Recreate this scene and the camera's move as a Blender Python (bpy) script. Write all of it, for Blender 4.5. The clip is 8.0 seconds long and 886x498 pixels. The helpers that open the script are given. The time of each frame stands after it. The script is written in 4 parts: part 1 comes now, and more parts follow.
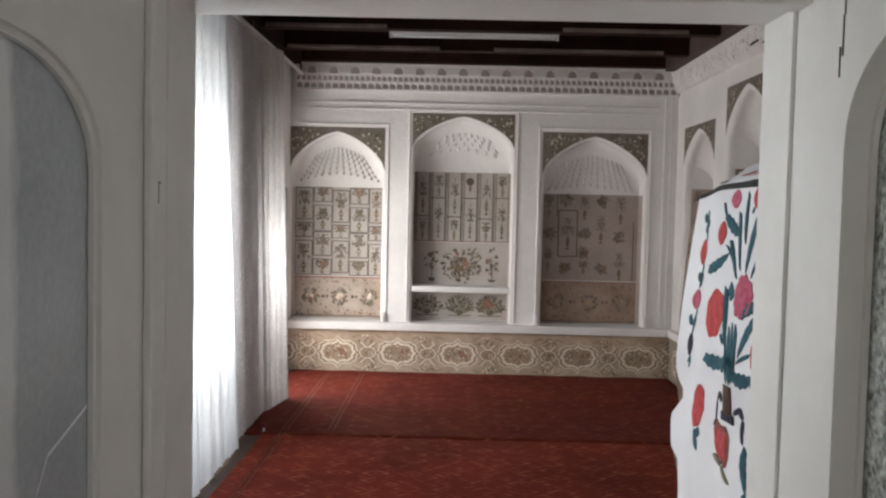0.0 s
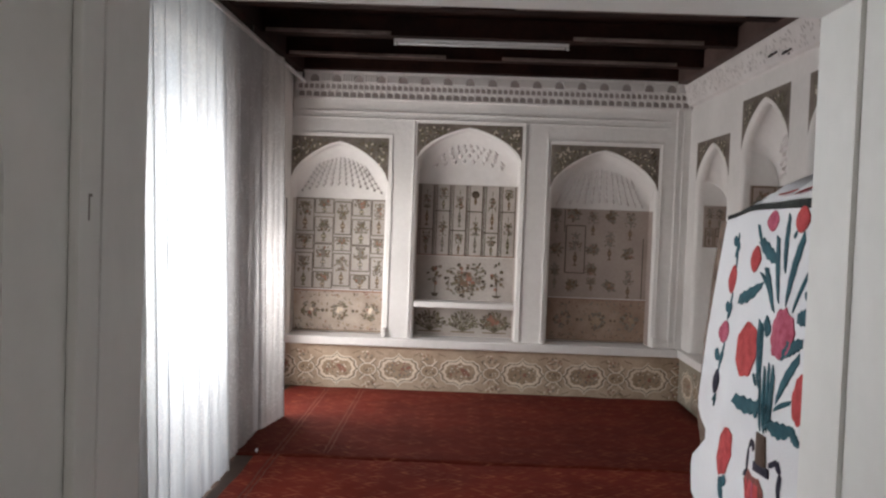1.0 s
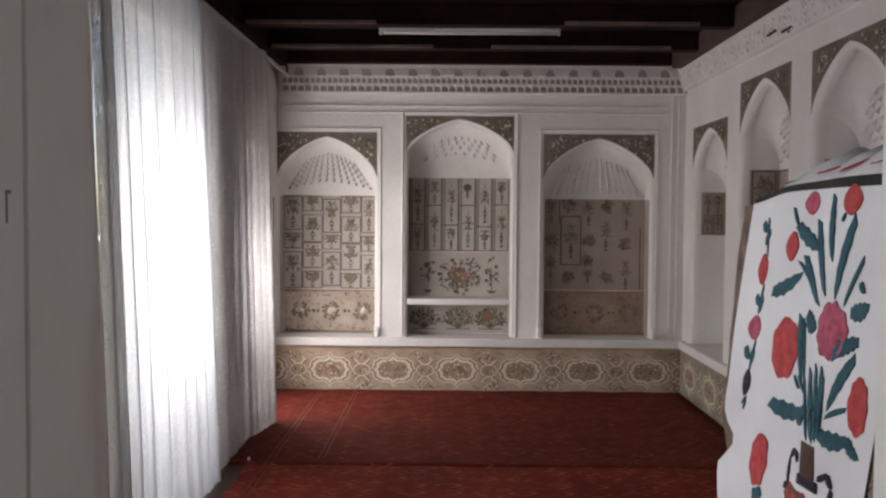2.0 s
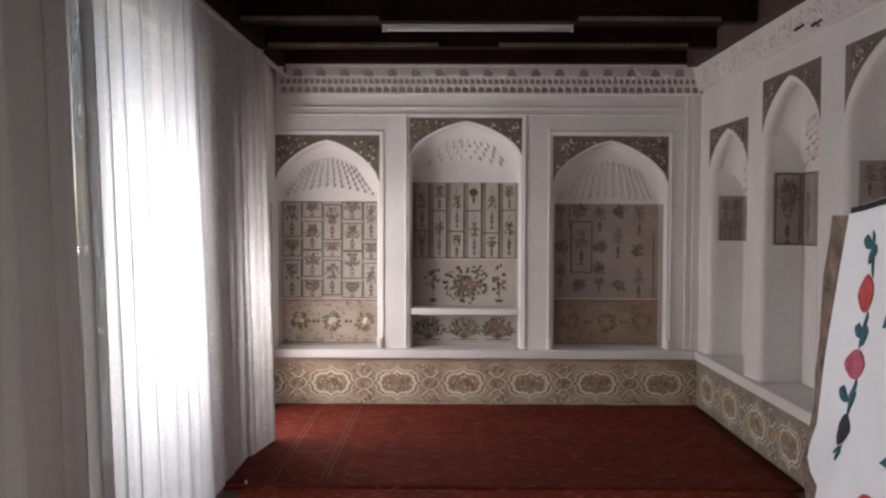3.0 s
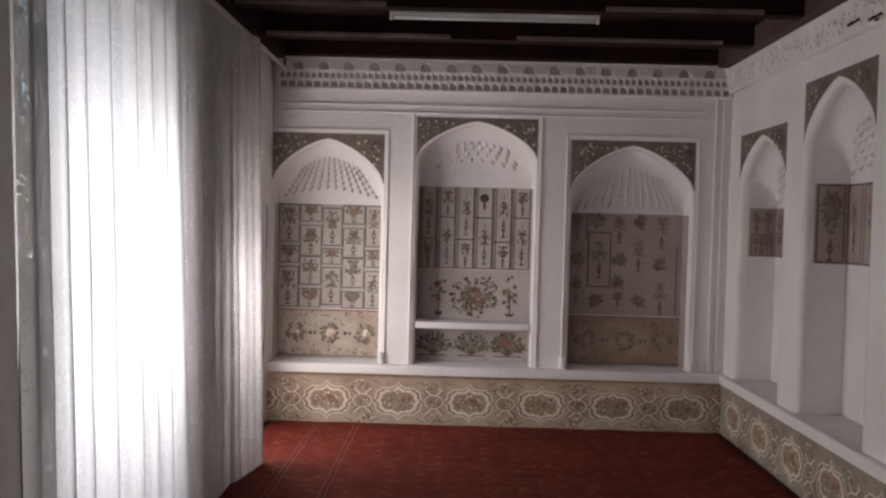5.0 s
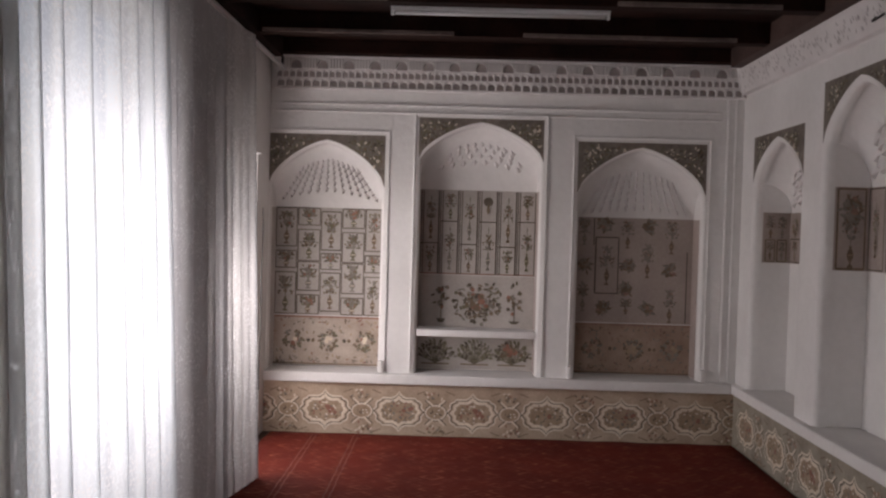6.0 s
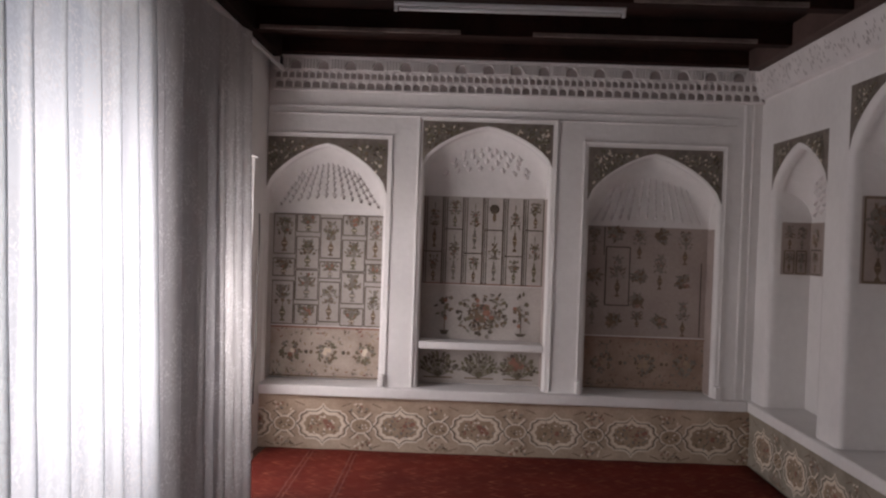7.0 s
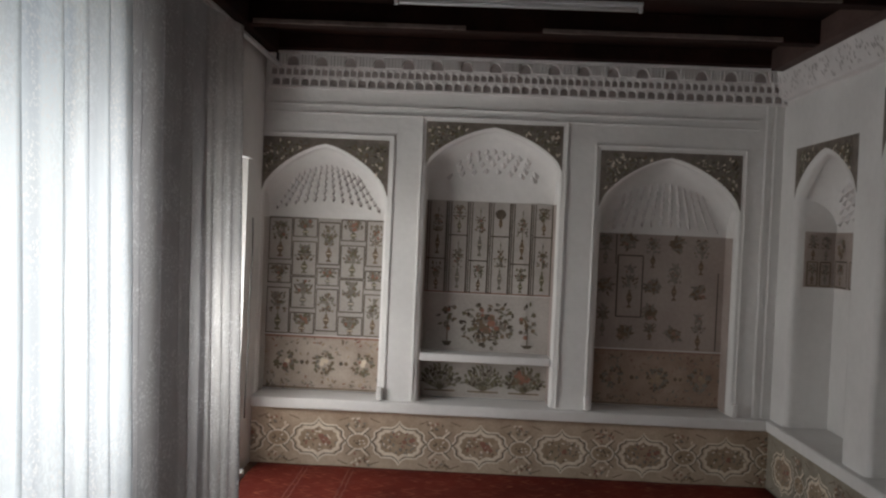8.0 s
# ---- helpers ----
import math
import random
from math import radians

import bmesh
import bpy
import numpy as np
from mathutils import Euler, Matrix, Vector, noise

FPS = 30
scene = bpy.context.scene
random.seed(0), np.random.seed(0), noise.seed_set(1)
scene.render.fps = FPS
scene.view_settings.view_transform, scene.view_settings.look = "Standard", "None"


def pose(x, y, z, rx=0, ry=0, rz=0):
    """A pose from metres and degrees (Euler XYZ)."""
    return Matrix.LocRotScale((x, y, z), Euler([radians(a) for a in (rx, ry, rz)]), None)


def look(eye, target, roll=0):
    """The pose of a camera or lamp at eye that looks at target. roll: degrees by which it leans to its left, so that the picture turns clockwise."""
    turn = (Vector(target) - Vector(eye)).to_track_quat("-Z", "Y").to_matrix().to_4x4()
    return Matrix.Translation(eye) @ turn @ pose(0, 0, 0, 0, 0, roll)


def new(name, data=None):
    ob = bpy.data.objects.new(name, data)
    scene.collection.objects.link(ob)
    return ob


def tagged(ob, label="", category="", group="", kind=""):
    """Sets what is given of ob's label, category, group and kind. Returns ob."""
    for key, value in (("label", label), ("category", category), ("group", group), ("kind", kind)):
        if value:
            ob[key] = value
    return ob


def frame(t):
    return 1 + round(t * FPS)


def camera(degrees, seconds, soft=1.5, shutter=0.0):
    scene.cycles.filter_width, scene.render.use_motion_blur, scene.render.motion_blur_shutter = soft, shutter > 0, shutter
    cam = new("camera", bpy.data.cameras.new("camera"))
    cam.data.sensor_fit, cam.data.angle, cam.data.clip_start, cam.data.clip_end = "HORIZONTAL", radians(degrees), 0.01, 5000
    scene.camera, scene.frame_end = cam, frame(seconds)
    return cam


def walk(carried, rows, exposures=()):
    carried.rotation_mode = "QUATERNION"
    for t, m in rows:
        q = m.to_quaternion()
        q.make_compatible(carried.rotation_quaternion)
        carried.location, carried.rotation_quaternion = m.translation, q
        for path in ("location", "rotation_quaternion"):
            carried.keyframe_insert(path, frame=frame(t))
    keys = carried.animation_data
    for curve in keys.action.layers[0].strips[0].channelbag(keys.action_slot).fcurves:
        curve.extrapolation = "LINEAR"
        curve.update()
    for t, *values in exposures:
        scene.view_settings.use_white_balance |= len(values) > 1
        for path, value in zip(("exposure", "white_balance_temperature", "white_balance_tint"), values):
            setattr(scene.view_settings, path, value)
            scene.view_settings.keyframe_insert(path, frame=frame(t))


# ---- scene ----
cam = camera(54.5, 8.0, 2.3)
PATH = [
    (0, (0.005, -0.631, 1.694), (-0.02, 1.367, 1.597), 1.3),
    (0.5, (0.002, -0.523, 1.707), (-0.017, 1.476, 1.622), 1.7),
    (1, (0.02, -0.383, 1.709), (-0.019, 1.615, 1.639), 2.1),
    (1.5, (0.018, -0.293, 1.7), (-0.007, 1.705, 1.616), 1.1),
    (3, (-0.066, 0.178, 1.722), (-0.081, 2.176, 1.650), 0.2),
    (3.5, (-0.082, 0.352, 1.731), (-0.104, 2.351, 1.661), 0.6),
    (4, (-0.075, 0.538, 1.733), (-0.101, 2.537, 1.691), 0.8),
    (4.5, (-0.077, 0.627, 1.731), (-0.102, 2.626, 1.672), 1.3),
    (6, (-0.103, 0.975, 1.732), (-0.134, 2.974, 1.683), 1.6),
    (6.5, (-0.113, 1.075, 1.716), (-0.143, 3.075, 1.687), 1.8),
    (7, (-0.118, 1.265, 1.733), (-0.156, 3.265, 1.702), 2.0),
    (7.5, (-0.081, 1.459, 1.766), (-0.137, 3.458, 1.727), 2.3),
    (8, (-0.092, 1.604, 1.801), (-0.148, 3.603, 1.764), 2.5),
]
walk(cam, [(t, look(eye, target, roll)) for t, eye, target, roll in PATH], [(0.0, 0.72, 6950, 13), (1.5, 0.42, 7050, 17), (3.5, 0.26, 7150, 21), (6.0, 0.04, 7100, 23), (7.0, -0.12, 7050, 25), (7.5, -0.22, 7050, 25), (8.0, -0.32, 6850, 11)])


# ---- world and light ----
world = bpy.data.worlds.new("sky")
scene.world = world
world.use_nodes = True
sky = world.node_tree.nodes.new("ShaderNodeTexSky")
sky.sky_type = "NISHITA"
sky.sun_disc = False
sky.sun_elevation, sky.sun_rotation = radians(38), radians(200)
world.node_tree.links.new(sky.outputs[0], world.node_tree.nodes["Background"].inputs[0])
world.node_tree.nodes["Background"].inputs[1].default_value = 0.12


def window_or_fill_light(y, z, width, height, power, x=-1.98):
    lamp = bpy.data.lights.new("window_daylight", "AREA")
    lamp.shape, lamp.size, lamp.size_y, lamp.energy = "RECTANGLE", height, width, power
    lamp.color = (0.95, 0.98, 1.0)
    ob = new("window_daylight", lamp)
    ob.matrix_world = look((x, y, z), (x + 1, y, z))
    return ob


window_or_fill_light(4.58, 1.43, 1.5, 2.58, 69)
window_or_fill_light(1.83, 1.43, 1.4, 2.58, 118)
window_or_fill_light(7.26, 1.2, 0.85, 2.1, 70)
# unseen lamp added in the hall behind, to brighten the passage
hall = window_or_fill_light(-1.85, 1.5, 1.0, 1.5, 104, -2.5)


# ---- materials ----
def rgb(h):
    c = [int(h[i:i + 2], 16) / 255 for i in (0, 2, 4)]
    return tuple(v / 12.92 if v < 0.04045 else ((v + 0.055) / 1.055) ** 2.4 for v in c) + (1,)


def paint(name, c1, c2, rough=0.7, scale=3.0, fine=60.0, bump=0.15, metal=0.0, dist=0.004):
    """Two-scale surface: blotches of c1 and c2, and a fine grain in the relief."""
    m = bpy.data.materials.new(name)
    m.use_nodes = True
    nt = m.node_tree
    b = nt.nodes["Principled BSDF"]
    tc = nt.nodes.new("ShaderNodeTexCoord")
    n1 = nt.nodes.new("ShaderNodeTexNoise")
    n1.inputs["Scale"].default_value, n1.inputs["Detail"].default_value = scale, 6
    n2 = nt.nodes.new("ShaderNodeTexNoise")
    n2.inputs["Scale"].default_value, n2.inputs["Detail"].default_value = fine, 4
    ramp = nt.nodes.new("ShaderNodeValToRGB")
    ramp.color_ramp.elements[0].position, ramp.color_ramp.elements[1].position = 0.35, 0.65
    ramp.color_ramp.elements[0].color, ramp.color_ramp.elements[1].color = c1, c2
    mixf = nt.nodes.new("ShaderNodeMath")
    mixf.operation = "MULTIPLY_ADD"
    mixf.inputs[1].default_value, mixf.inputs[2].default_value = 0.3, 0.0
    add = nt.nodes.new("ShaderNodeMath")
    add.operation = "MULTIPLY_ADD"
    add.inputs[1].default_value = 0.7
    bp = nt.nodes.new("ShaderNodeBump")
    bp.inputs["Strength"].default_value, bp.inputs["Distance"].default_value = bump, dist
    L = nt.links.new
    L(tc.outputs["Object"], n1.inputs["Vector"])
    L(tc.outputs["Object"], n2.inputs["Vector"])
    L(n2.outputs["Fac"], mixf.inputs[0])
    L(n1.outputs["Fac"], add.inputs[0])
    L(mixf.outputs[0], add.inputs[2])
    L(add.outputs[0], ramp.inputs[0])
    L(ramp.outputs[0], b.inputs["Base Color"])
    L(n2.outputs["Fac"], bp.inputs["Height"])
    L(bp.outputs[0], b.inputs["Normal"])
    b.inputs["Roughness"].default_value, b.inputs["Metallic"].default_value = rough, metal
    return m


WHITE = paint("white_plaster", (0.74, 0.72, 0.70, 1), (0.83, 0.81, 0.79, 1), 0.75, 2.0, 22, 0.35, 0.0, 0.008)
STUCCO = paint("carved_stucco", (0.72, 0.69, 0.675, 1), (0.83, 0.80, 0.785, 1), 0.8, 5.0, 70, 0.3)
STUCCO_TINT_SHADE = paint("tinted_shaded_stucco", (0.28, 0.24, 0.23, 1), (0.45, 0.395, 0.38, 1), 0.8, 9.0, 70, 0.3)
GLOSS = paint("gloss_white_paint", (0.70, 0.70, 0.68, 1), (0.78, 0.78, 0.76, 1), 0.4, 2.0, 20, 0.06)
SHADE_GREY = paint("shade_grey", (0.20, 0.18, 0.165, 1), (0.34, 0.31, 0.29, 1), 0.8, 9.0, 70, 0.3)
SPANDREL = paint("painted_spandrel", (0.145, 0.118, 0.098, 1), (0.25, 0.21, 0.175, 1), 0.7, 14, 80)
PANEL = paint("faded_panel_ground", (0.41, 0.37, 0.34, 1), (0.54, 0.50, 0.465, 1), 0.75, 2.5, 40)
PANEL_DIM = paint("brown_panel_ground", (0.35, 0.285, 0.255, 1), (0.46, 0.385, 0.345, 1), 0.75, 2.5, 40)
PANEL_RUST = paint("rust_panel_ground", (0.30, 0.20, 0.15, 1), (0.43, 0.32, 0.25, 1), 0.75, 6, 60)
PANEL_LOW = paint("ochre_panel_ground", (0.40, 0.31, 0.25, 1), (0.57, 0.49, 0.42, 1), 0.75, 6, 60)
INK = paint("dark_brown_paint", (0.070, 0.054, 0.038, 1), (0.14, 0.11, 0.08, 1), 0.7, 8, 60)
RED = paint("faded_red_paint", (0.24, 0.10, 0.07, 1), (0.36, 0.18, 0.13, 1), 0.7, 12, 60)
OLIVE = paint("olive_paint", (0.12, 0.11, 0.07, 1), (0.22, 0.195, 0.125, 1), 0.7, 12, 60)
BROWN = paint("umber_paint", (0.13, 0.09, 0.06, 1), (0.25, 0.18, 0.12, 1), 0.7, 12, 60)
CREAM = paint("cream_paint", (0.68, 0.58, 0.46, 1), (0.84, 0.75, 0.63, 1), 0.7, 10, 60)
MEDAL = paint("tan_medallion", (0.30, 0.21, 0.135, 1), (0.47, 0.355, 0.25, 1), 0.7, 14, 70)
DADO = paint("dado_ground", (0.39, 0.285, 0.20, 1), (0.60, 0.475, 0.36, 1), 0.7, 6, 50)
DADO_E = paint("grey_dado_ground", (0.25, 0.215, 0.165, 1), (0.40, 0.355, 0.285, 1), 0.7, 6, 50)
WOOD = paint("dark_ceiling_wood", (0.010, 0.0034, 0.0024, 1), (0.026, 0.0085, 0.0055, 1), 0.8, 4, 30, 0.3)
WOOD.node_tree.nodes["Principled BSDF"].inputs["Specular IOR Level"].default_value = 0.15
WOOD_LIT_EDGE = paint("lit_beam_edge", (0.085, 0.060, 0.052, 1), (0.21, 0.16, 0.14, 1), 0.6, 4, 30, 0.3)
WOOD_LIT = paint("lit_ceiling_wood", (0.050, 0.027, 0.022, 1), (0.10, 0.058, 0.048, 1), 0.8, 3, 30, 0.3)
BOARD = paint("brown_wood", (0.05, 0.028, 0.018, 1), (0.09, 0.05, 0.033, 1), 0.6, 4, 30, 0.3)
LINEN = paint("white_cotton", (0.72, 0.73, 0.76, 1), (0.80, 0.81, 0.83, 1), 0.9, 3, 200, 0.3)
METAL = paint("dark_iron", (0.03, 0.03, 0.03, 1), (0.06, 0.055, 0.05, 1), 0.5, 8, 60, 0.1, 0.6)
ENAMEL = paint("white_enamel", (0.66, 0.66, 0.66, 1), (0.75, 0.75, 0.75, 1), 0.35, 4, 30, 0.03)


# ---- mesh helpers ----
def box(bm, x0, x1, y0, y1, z0, z1, mi=0):
    v = [bm.verts.new(p) for p in ((x0, y0, z0), (x1, y0, z0), (x1, y1, z0), (x0, y1, z0), (x0, y0, z1), (x1, y0, z1), (x1, y1, z1), (x0, y1, z1))]
    for f in ((0, 3, 2, 1), (4, 5, 6, 7), (0, 1, 5, 4), (1, 2, 6, 5), (2, 3, 7, 6), (3, 0, 4, 7)):
        bm.faces.new([v[i] for i in f]).material_index = mi
    return v


def face(bm, pts, mi=0):
    f = bm.faces.new([bm.verts.new(p) for p in pts])
    f.material_index = mi
    return f


def part(name, bm, material, parent=None, label="", bevel=0.0, smooth=False, at=None):
    """One mesh object, under a thing or on its own."""
    if bevel:
        bmesh.ops.bevel(bm, geom=bm.edges[:], offset=bevel, segments=2, affect="EDGES", profile=0.6)
    me = bpy.data.meshes.new(name)
    if smooth:
        for f in bm.faces:
            f.smooth = True
    bm.to_mesh(me)
    bm.free()
    for m in material if isinstance(material, (list, tuple)) else [material]:
        me.materials.append(m)
    ob = new(name, me)
    if at is not None:
        ob.matrix_basis = at
    if parent:
        ob.parent = parent
    if label:
        tagged(ob, label)
    return ob


def structure(name, bm, material, label, category, bevel=0.0, smooth=False):
    return tagged(part(name, bm, material, bevel=bevel, smooth=smooth), label, category, kind="structure")


def boxes(*rows):
    bm = bmesh.new()
    for r in rows:
        box(bm, *r)
    return bm


# ---- the shell: room, passage and hall ----
XL, XR, YF, YN, YP, ZC = -1.64, 2.215, 8.08, 0.97, 0.835, 3.06
structure("floor", boxes((-2.6, 2.9, -2.8, 8.9, -0.12, 0.0)), BOARD, "old brown board floor under the carpets", "floor")
structure("ceiling", boxes((-2.6, 2.9, -2.8, 8.9, ZC + 0.162, ZC + 0.3)), WOOD, "dark wooden plank ceiling", "ceiling")
bm = boxes((XL - 0.25, XL, YN, 1.1, 0, ZC + 0.16), (XL - 0.25, XL, 2.56, 3.78, 0, ZC + 0.16), (XL - 0.25, XL, 1.1, 2.56, 2.76, ZC + 0.16), (XL - 0.25, XL, 5.42, 6.25, 0, ZC + 0.16), (XL - 0.25, -1.675, 7.70, 8.118, 0, ZC + 0.16), (XL - 0.25, -1.70, 8.118, 8.6, 0, ZC + 0.16),
           (XL - 0.25, XL, 3.78, 5.42, 2.76, ZC + 0.16), (XL - 0.25, XL, 6.25, 7.70, 2.27, ZC + 0.16))
structure("wall_west", bm, WHITE, "white plastered wall with three tall windows", "wall")
bm = boxes((-2.4, -0.4805, YP, YN, 0, ZC + 0.16), (0.565, 2.5, YP, YN, 0, ZC + 0.16), (-0.4805, 0.565, YP, YN, 2.04, ZC + 0.16))
structure("wall_south", bm, GLOSS, "white painted wall with a wide door opening", "wall")
structure("wall_back", boxes((-2.4, 2.6, -2.75, -2.6, 0, ZC + 0.16)), WHITE, "plain white wall closing the hall", "wall")
structure("wall_hall_west", boxes((-2.4, -2.25, -2.6, -2.35, 0, ZC + 0.16), (-2.4, -2.25, -1.35, YP, 0, ZC + 0.16), (-2.4, -2.25, -2.35, -1.35, 0, 0.75), (-2.4, -2.25, -2.35, -1.35, 2.25, ZC + 0.16)), WHITE, "unseen white hall wall with an opening for the added lamp", "wall")
structure("wall_far", boxes((-2.0, 2.9, 8.44, 8.6, 0, ZC + 0.16)), WHITE, "outer wall behind the niches", "wall")
structure("wall_side", boxes((2.6, 2.75, -2.6, 8.44, 0, ZC + 0.16)), WHITE, "outer wall behind the side niches", "wall")


def arch(u, zs, za):
    return zs + (za - zs) * max(0.0, 1 - abs(u) ** 1.35) ** 0.62


def niche_bay(at, width, z0, zs, za, zt, zp, depth, inset, nx=24, relief=True):
    """An arched wall niche in its own frame: x across, y into the wall, z up; x = 0 in the middle."""
    w = width / 2
    us = [-1 + 2 * i / nx for i in range(nx + 1)]
    us = [math.copysign(abs(u) ** 0.8, u) for u in us]
    holder = new("wall_niche")
    holder.matrix_basis = at
    # spandrel
    bm = bmesh.new()
    for a, b in zip(us, us[1:]):
        za1, zb1 = arch(a, zs, za), arch(b, zs, za)
        p = [(a * w, 0, za1), (b * w, 0, zb1), (b * w, 0, zt), (a * w, 0, zt)]
        face(bm, p)
        face(bm, [(x, 0.03, z) for x, y, z in p[::-1]])
    bmesh.ops.remove_doubles(bm, verts=bm.verts[:], dist=1e-5)
    part("spandrel", bm, SPANDREL, holder, "dark floral painted spandrel over the arch")
    # white rounded rim along the arch and down the jambs
    bm = bmesh.new()
    line = [(-w, z0)] + [(u * w, arch(u, zs, za)) for u in us] + [(w, z0)]
    inner = []
    for (x, z) in line:
        inner.append((x * (1 - inset / w), z - inset - 0.005 if z > zs else z))
    for i in range(len(line) - 1):
        (x0, za0), (x1, zb0) = line[i], line[i + 1]
        (i0, j0), (i1, j1) = inner[i], inner[i + 1]
        h0, k0, h1, k1 = x0 * 0.3 + i0 * 0.7, za0 * 0.3 + j0 * 0.7, x1 * 0.3 + i1 * 0.7, zb0 * 0.3 + j1 * 0.7
        face(bm, [(x0, -0.0005, za0), (h0, 0.007, k0), (h1, 0.007, k1), (x1, -0.0005, zb0)])
        face(bm, [(h0, 0.007, k0), (i0, 0.03, j0), (i1, 0.03, j1), (h1, 0.007, k1)])
        face(bm, [(i0, 0.03, j0), (i0, 0.07, j0), (i1, 0.07, j1), (i1, 0.03, j1)])
    bmesh.ops.remove_doubles(bm, verts=bm.verts[:], dist=1e-4)
    part("arch_rim", bm, WHITE, holder, "white rounded plaster rim", smooth=True)
    # shell: side walls, back, floor
    wi = w - inset
    bm = bmesh.new()
    for s in (-1, 1):
        face(bm, [(s * wi, 0.07, z0), (s * wi, depth, z0), (s * wi, depth, zp), (s * wi, 0.07, zp)])
    face(bm, [(-wi, depth, z0), (wi, depth, z0), (wi, depth, zp), (-wi, depth, zp)])
    face(bm, [(-wi - 0.04, 0.0, z0 - 0.003), (wi + 0.04, 0.0, z0 - 0.003), (wi + 0.04, depth, z0 - 0.003), (-wi - 0.04, depth, z0 - 0.003)])
    part("niche_body", bm, WHITE, holder)

    def dome(u, v):
        k = math.sin(v * math.pi / 2)
        return Vector((u * wi, depth - (depth - 0.05) * (1 - math.cos(v * math.pi / 2)), zp + (arch(u * 0.97, zs, za) - inset - zp) * k))
    bm = bmesh.new()
    rows = [[bm.verts.new(dome(u, v / 10)) for u in us] for v in range(11)]
    for r0, r1 in zip(rows, rows[1:]):
        for i in range(nx):
            bm.faces.new((r0[i], r0[i + 1], r1[i + 1], r1[i]))
    for s, i in ((-1, 0), (1, nx)):
        for r0, r1 in zip(rows, rows[1:]):
            a, b = r0[i].co, r1[i].co
            face(bm, [a, b, (s * wi, 0.07, b.z), (s * wi, 0.07, a.z)])
    part("half_dome", bm, WHITE, holder, smooth=True)
    if relief:
        bm = bmesh.new()
        cols, count, low, step, narrow, shift = {"fan": (12, 6, 0.20, 0.066, 0.075, 0), "flutes": (13, 6, 0.11, 0.072, 0.055, 0), "net": (8, 4, 0.30, 0.075, 0.10, 0.09), "facets": (8, 6, 0.15, 0.07, 0.06, 0.10)}[relief]
        for c in range(cols):
            u = -0.88 + 1.76 * c / (cols - 1)
            for r in range(count):
                v = low + step * r
                spread = u * (0.75 if relief == "net" else 0.95) * (1.0 - narrow * r) + (shift if r % 2 else 0)
                if abs(spread) > 0.9 or arch(spread, zs, za) - 0.05 < zp + 0.06:
                    continue
                p = dome(spread, v)
                tx = (dome(spread + 0.01, v) - p).normalized()
                tz = (dome(spread, v + 0.01) - p).normalized()
                n = tx.cross(tz).normalized()
                if n.y > 0:
                    n = -n
                a, h, d = {"fan": (0.024, 0.032, 0.034), "flutes": (0.017, 0.040, 0.030), "net": (0.028, 0.028, 0.030), "facets": (0.045, 0.040, 0.032)}[relief]
                lean = tx * (-spread * 0.03)
                q = [p - tx * a, p + tz * h + lean, p + tx * a, p - tz * h - lean]
                tip = p + n * d - tz * 0.02
                # the fan scales' lower facets are grey: their shade put into colour
                for i in range(4):
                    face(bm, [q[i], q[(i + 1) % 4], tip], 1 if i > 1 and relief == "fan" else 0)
        tagged(part("stucco_relief", bm, [STUCCO, SHADE_GREY], holder, "rows of small raised stucco scales"), kind="stuff")
    tagged(holder, "arched white plaster wall niche with painted back", "niche", "wall niches")
    return holder


ZL = 0.515
RI = 0.02  # how far the rounded jambs of the far niches reach in
FW = 8.12
FAR = [(-1.1995, 0.971, ZL, 2.05, 2.44, 2.483, 1.875), (0.079, 1.035, ZL, 2.30, 2.615, 2.643, 2.06), (1.413, 1.06, ZL, 2.05, 2.44, 2.478, 1.86)]
far_niches = []
for (cx, w, z0, zs, za, zt, zp), kind in zip(FAR, ("fan", "net", "flutes")):
    far_niches.append(niche_bay(pose(cx, FW, 0), w, z0, zs, za, zt, zp, 0.26, RI, relief=kind))
bm = boxes((-1.6995, -1.685, FW, 8.44, 0.43, 2.483), (-0.714, -0.4385, FW, 8.44, 0.43, 2.643), (0.5965, 0.883, FW, 8.44, 0.43, 2.643), (1.943, XR + 0.06, FW, 8.44, 0.43, 2.643),
           (-1.6995, -0.714, FW, 8.44, 2.483, 2.643), (0.883, 1.943, FW, 8.44, 2.478, 2.643), (-1.6995, XR + 0.06, FW, 8.44, 2.643, ZC + 0.16))
structure("wall_north", bm, WHITE, "white plaster wall with three arched niches", "wall")
SW = 2.24
SIDE = [(7.365, 0.99, ZL, 2.15, 2.475, 2.515, 1.93), (6.075, 1.0, ZL, 2.33, 2.70, 2.735, 2.07), (4.75, 1.0, ZL, 2.33, 2.70, 2.735, 2.07), (3.45, 1.0, ZL, 2.15, 2.475, 2.515, 1.93), (2.15, 1.0, ZL, 2.33, 2.70, 2.735, 2.07)]
side_niches = []
bm = bmesh.new()
edge = FW
for (cy, w, z0, zs, za, zt, zp) in SIDE:
    side_niches.append(niche_bay(pose(SW, cy, 0, 0, 0, -90), w, z0, zs, za, zt, zp, 0.3, 0.04, relief="facets"))
    box(bm, SW, 2.6, cy + w / 2, edge, 0.43, 2.9)
    box(bm, SW, 2.6, cy - w / 2, cy + w / 2, zt, 2.9)
    edge = cy - w / 2
box(bm, SW, 2.6, YN, edge, 0.43, 2.9)
box(bm, SW, 2.6, YN, FW, 2.9, ZC + 0.16)
structure("wall_east", bm, WHITE, "white plaster wall with a row of arched niches", "wall")
structure("dado_north", boxes((-1.69, XR, YF, 8.44, 0, 0.428)), DADO, "painted ochre dado under the niches", "dado")
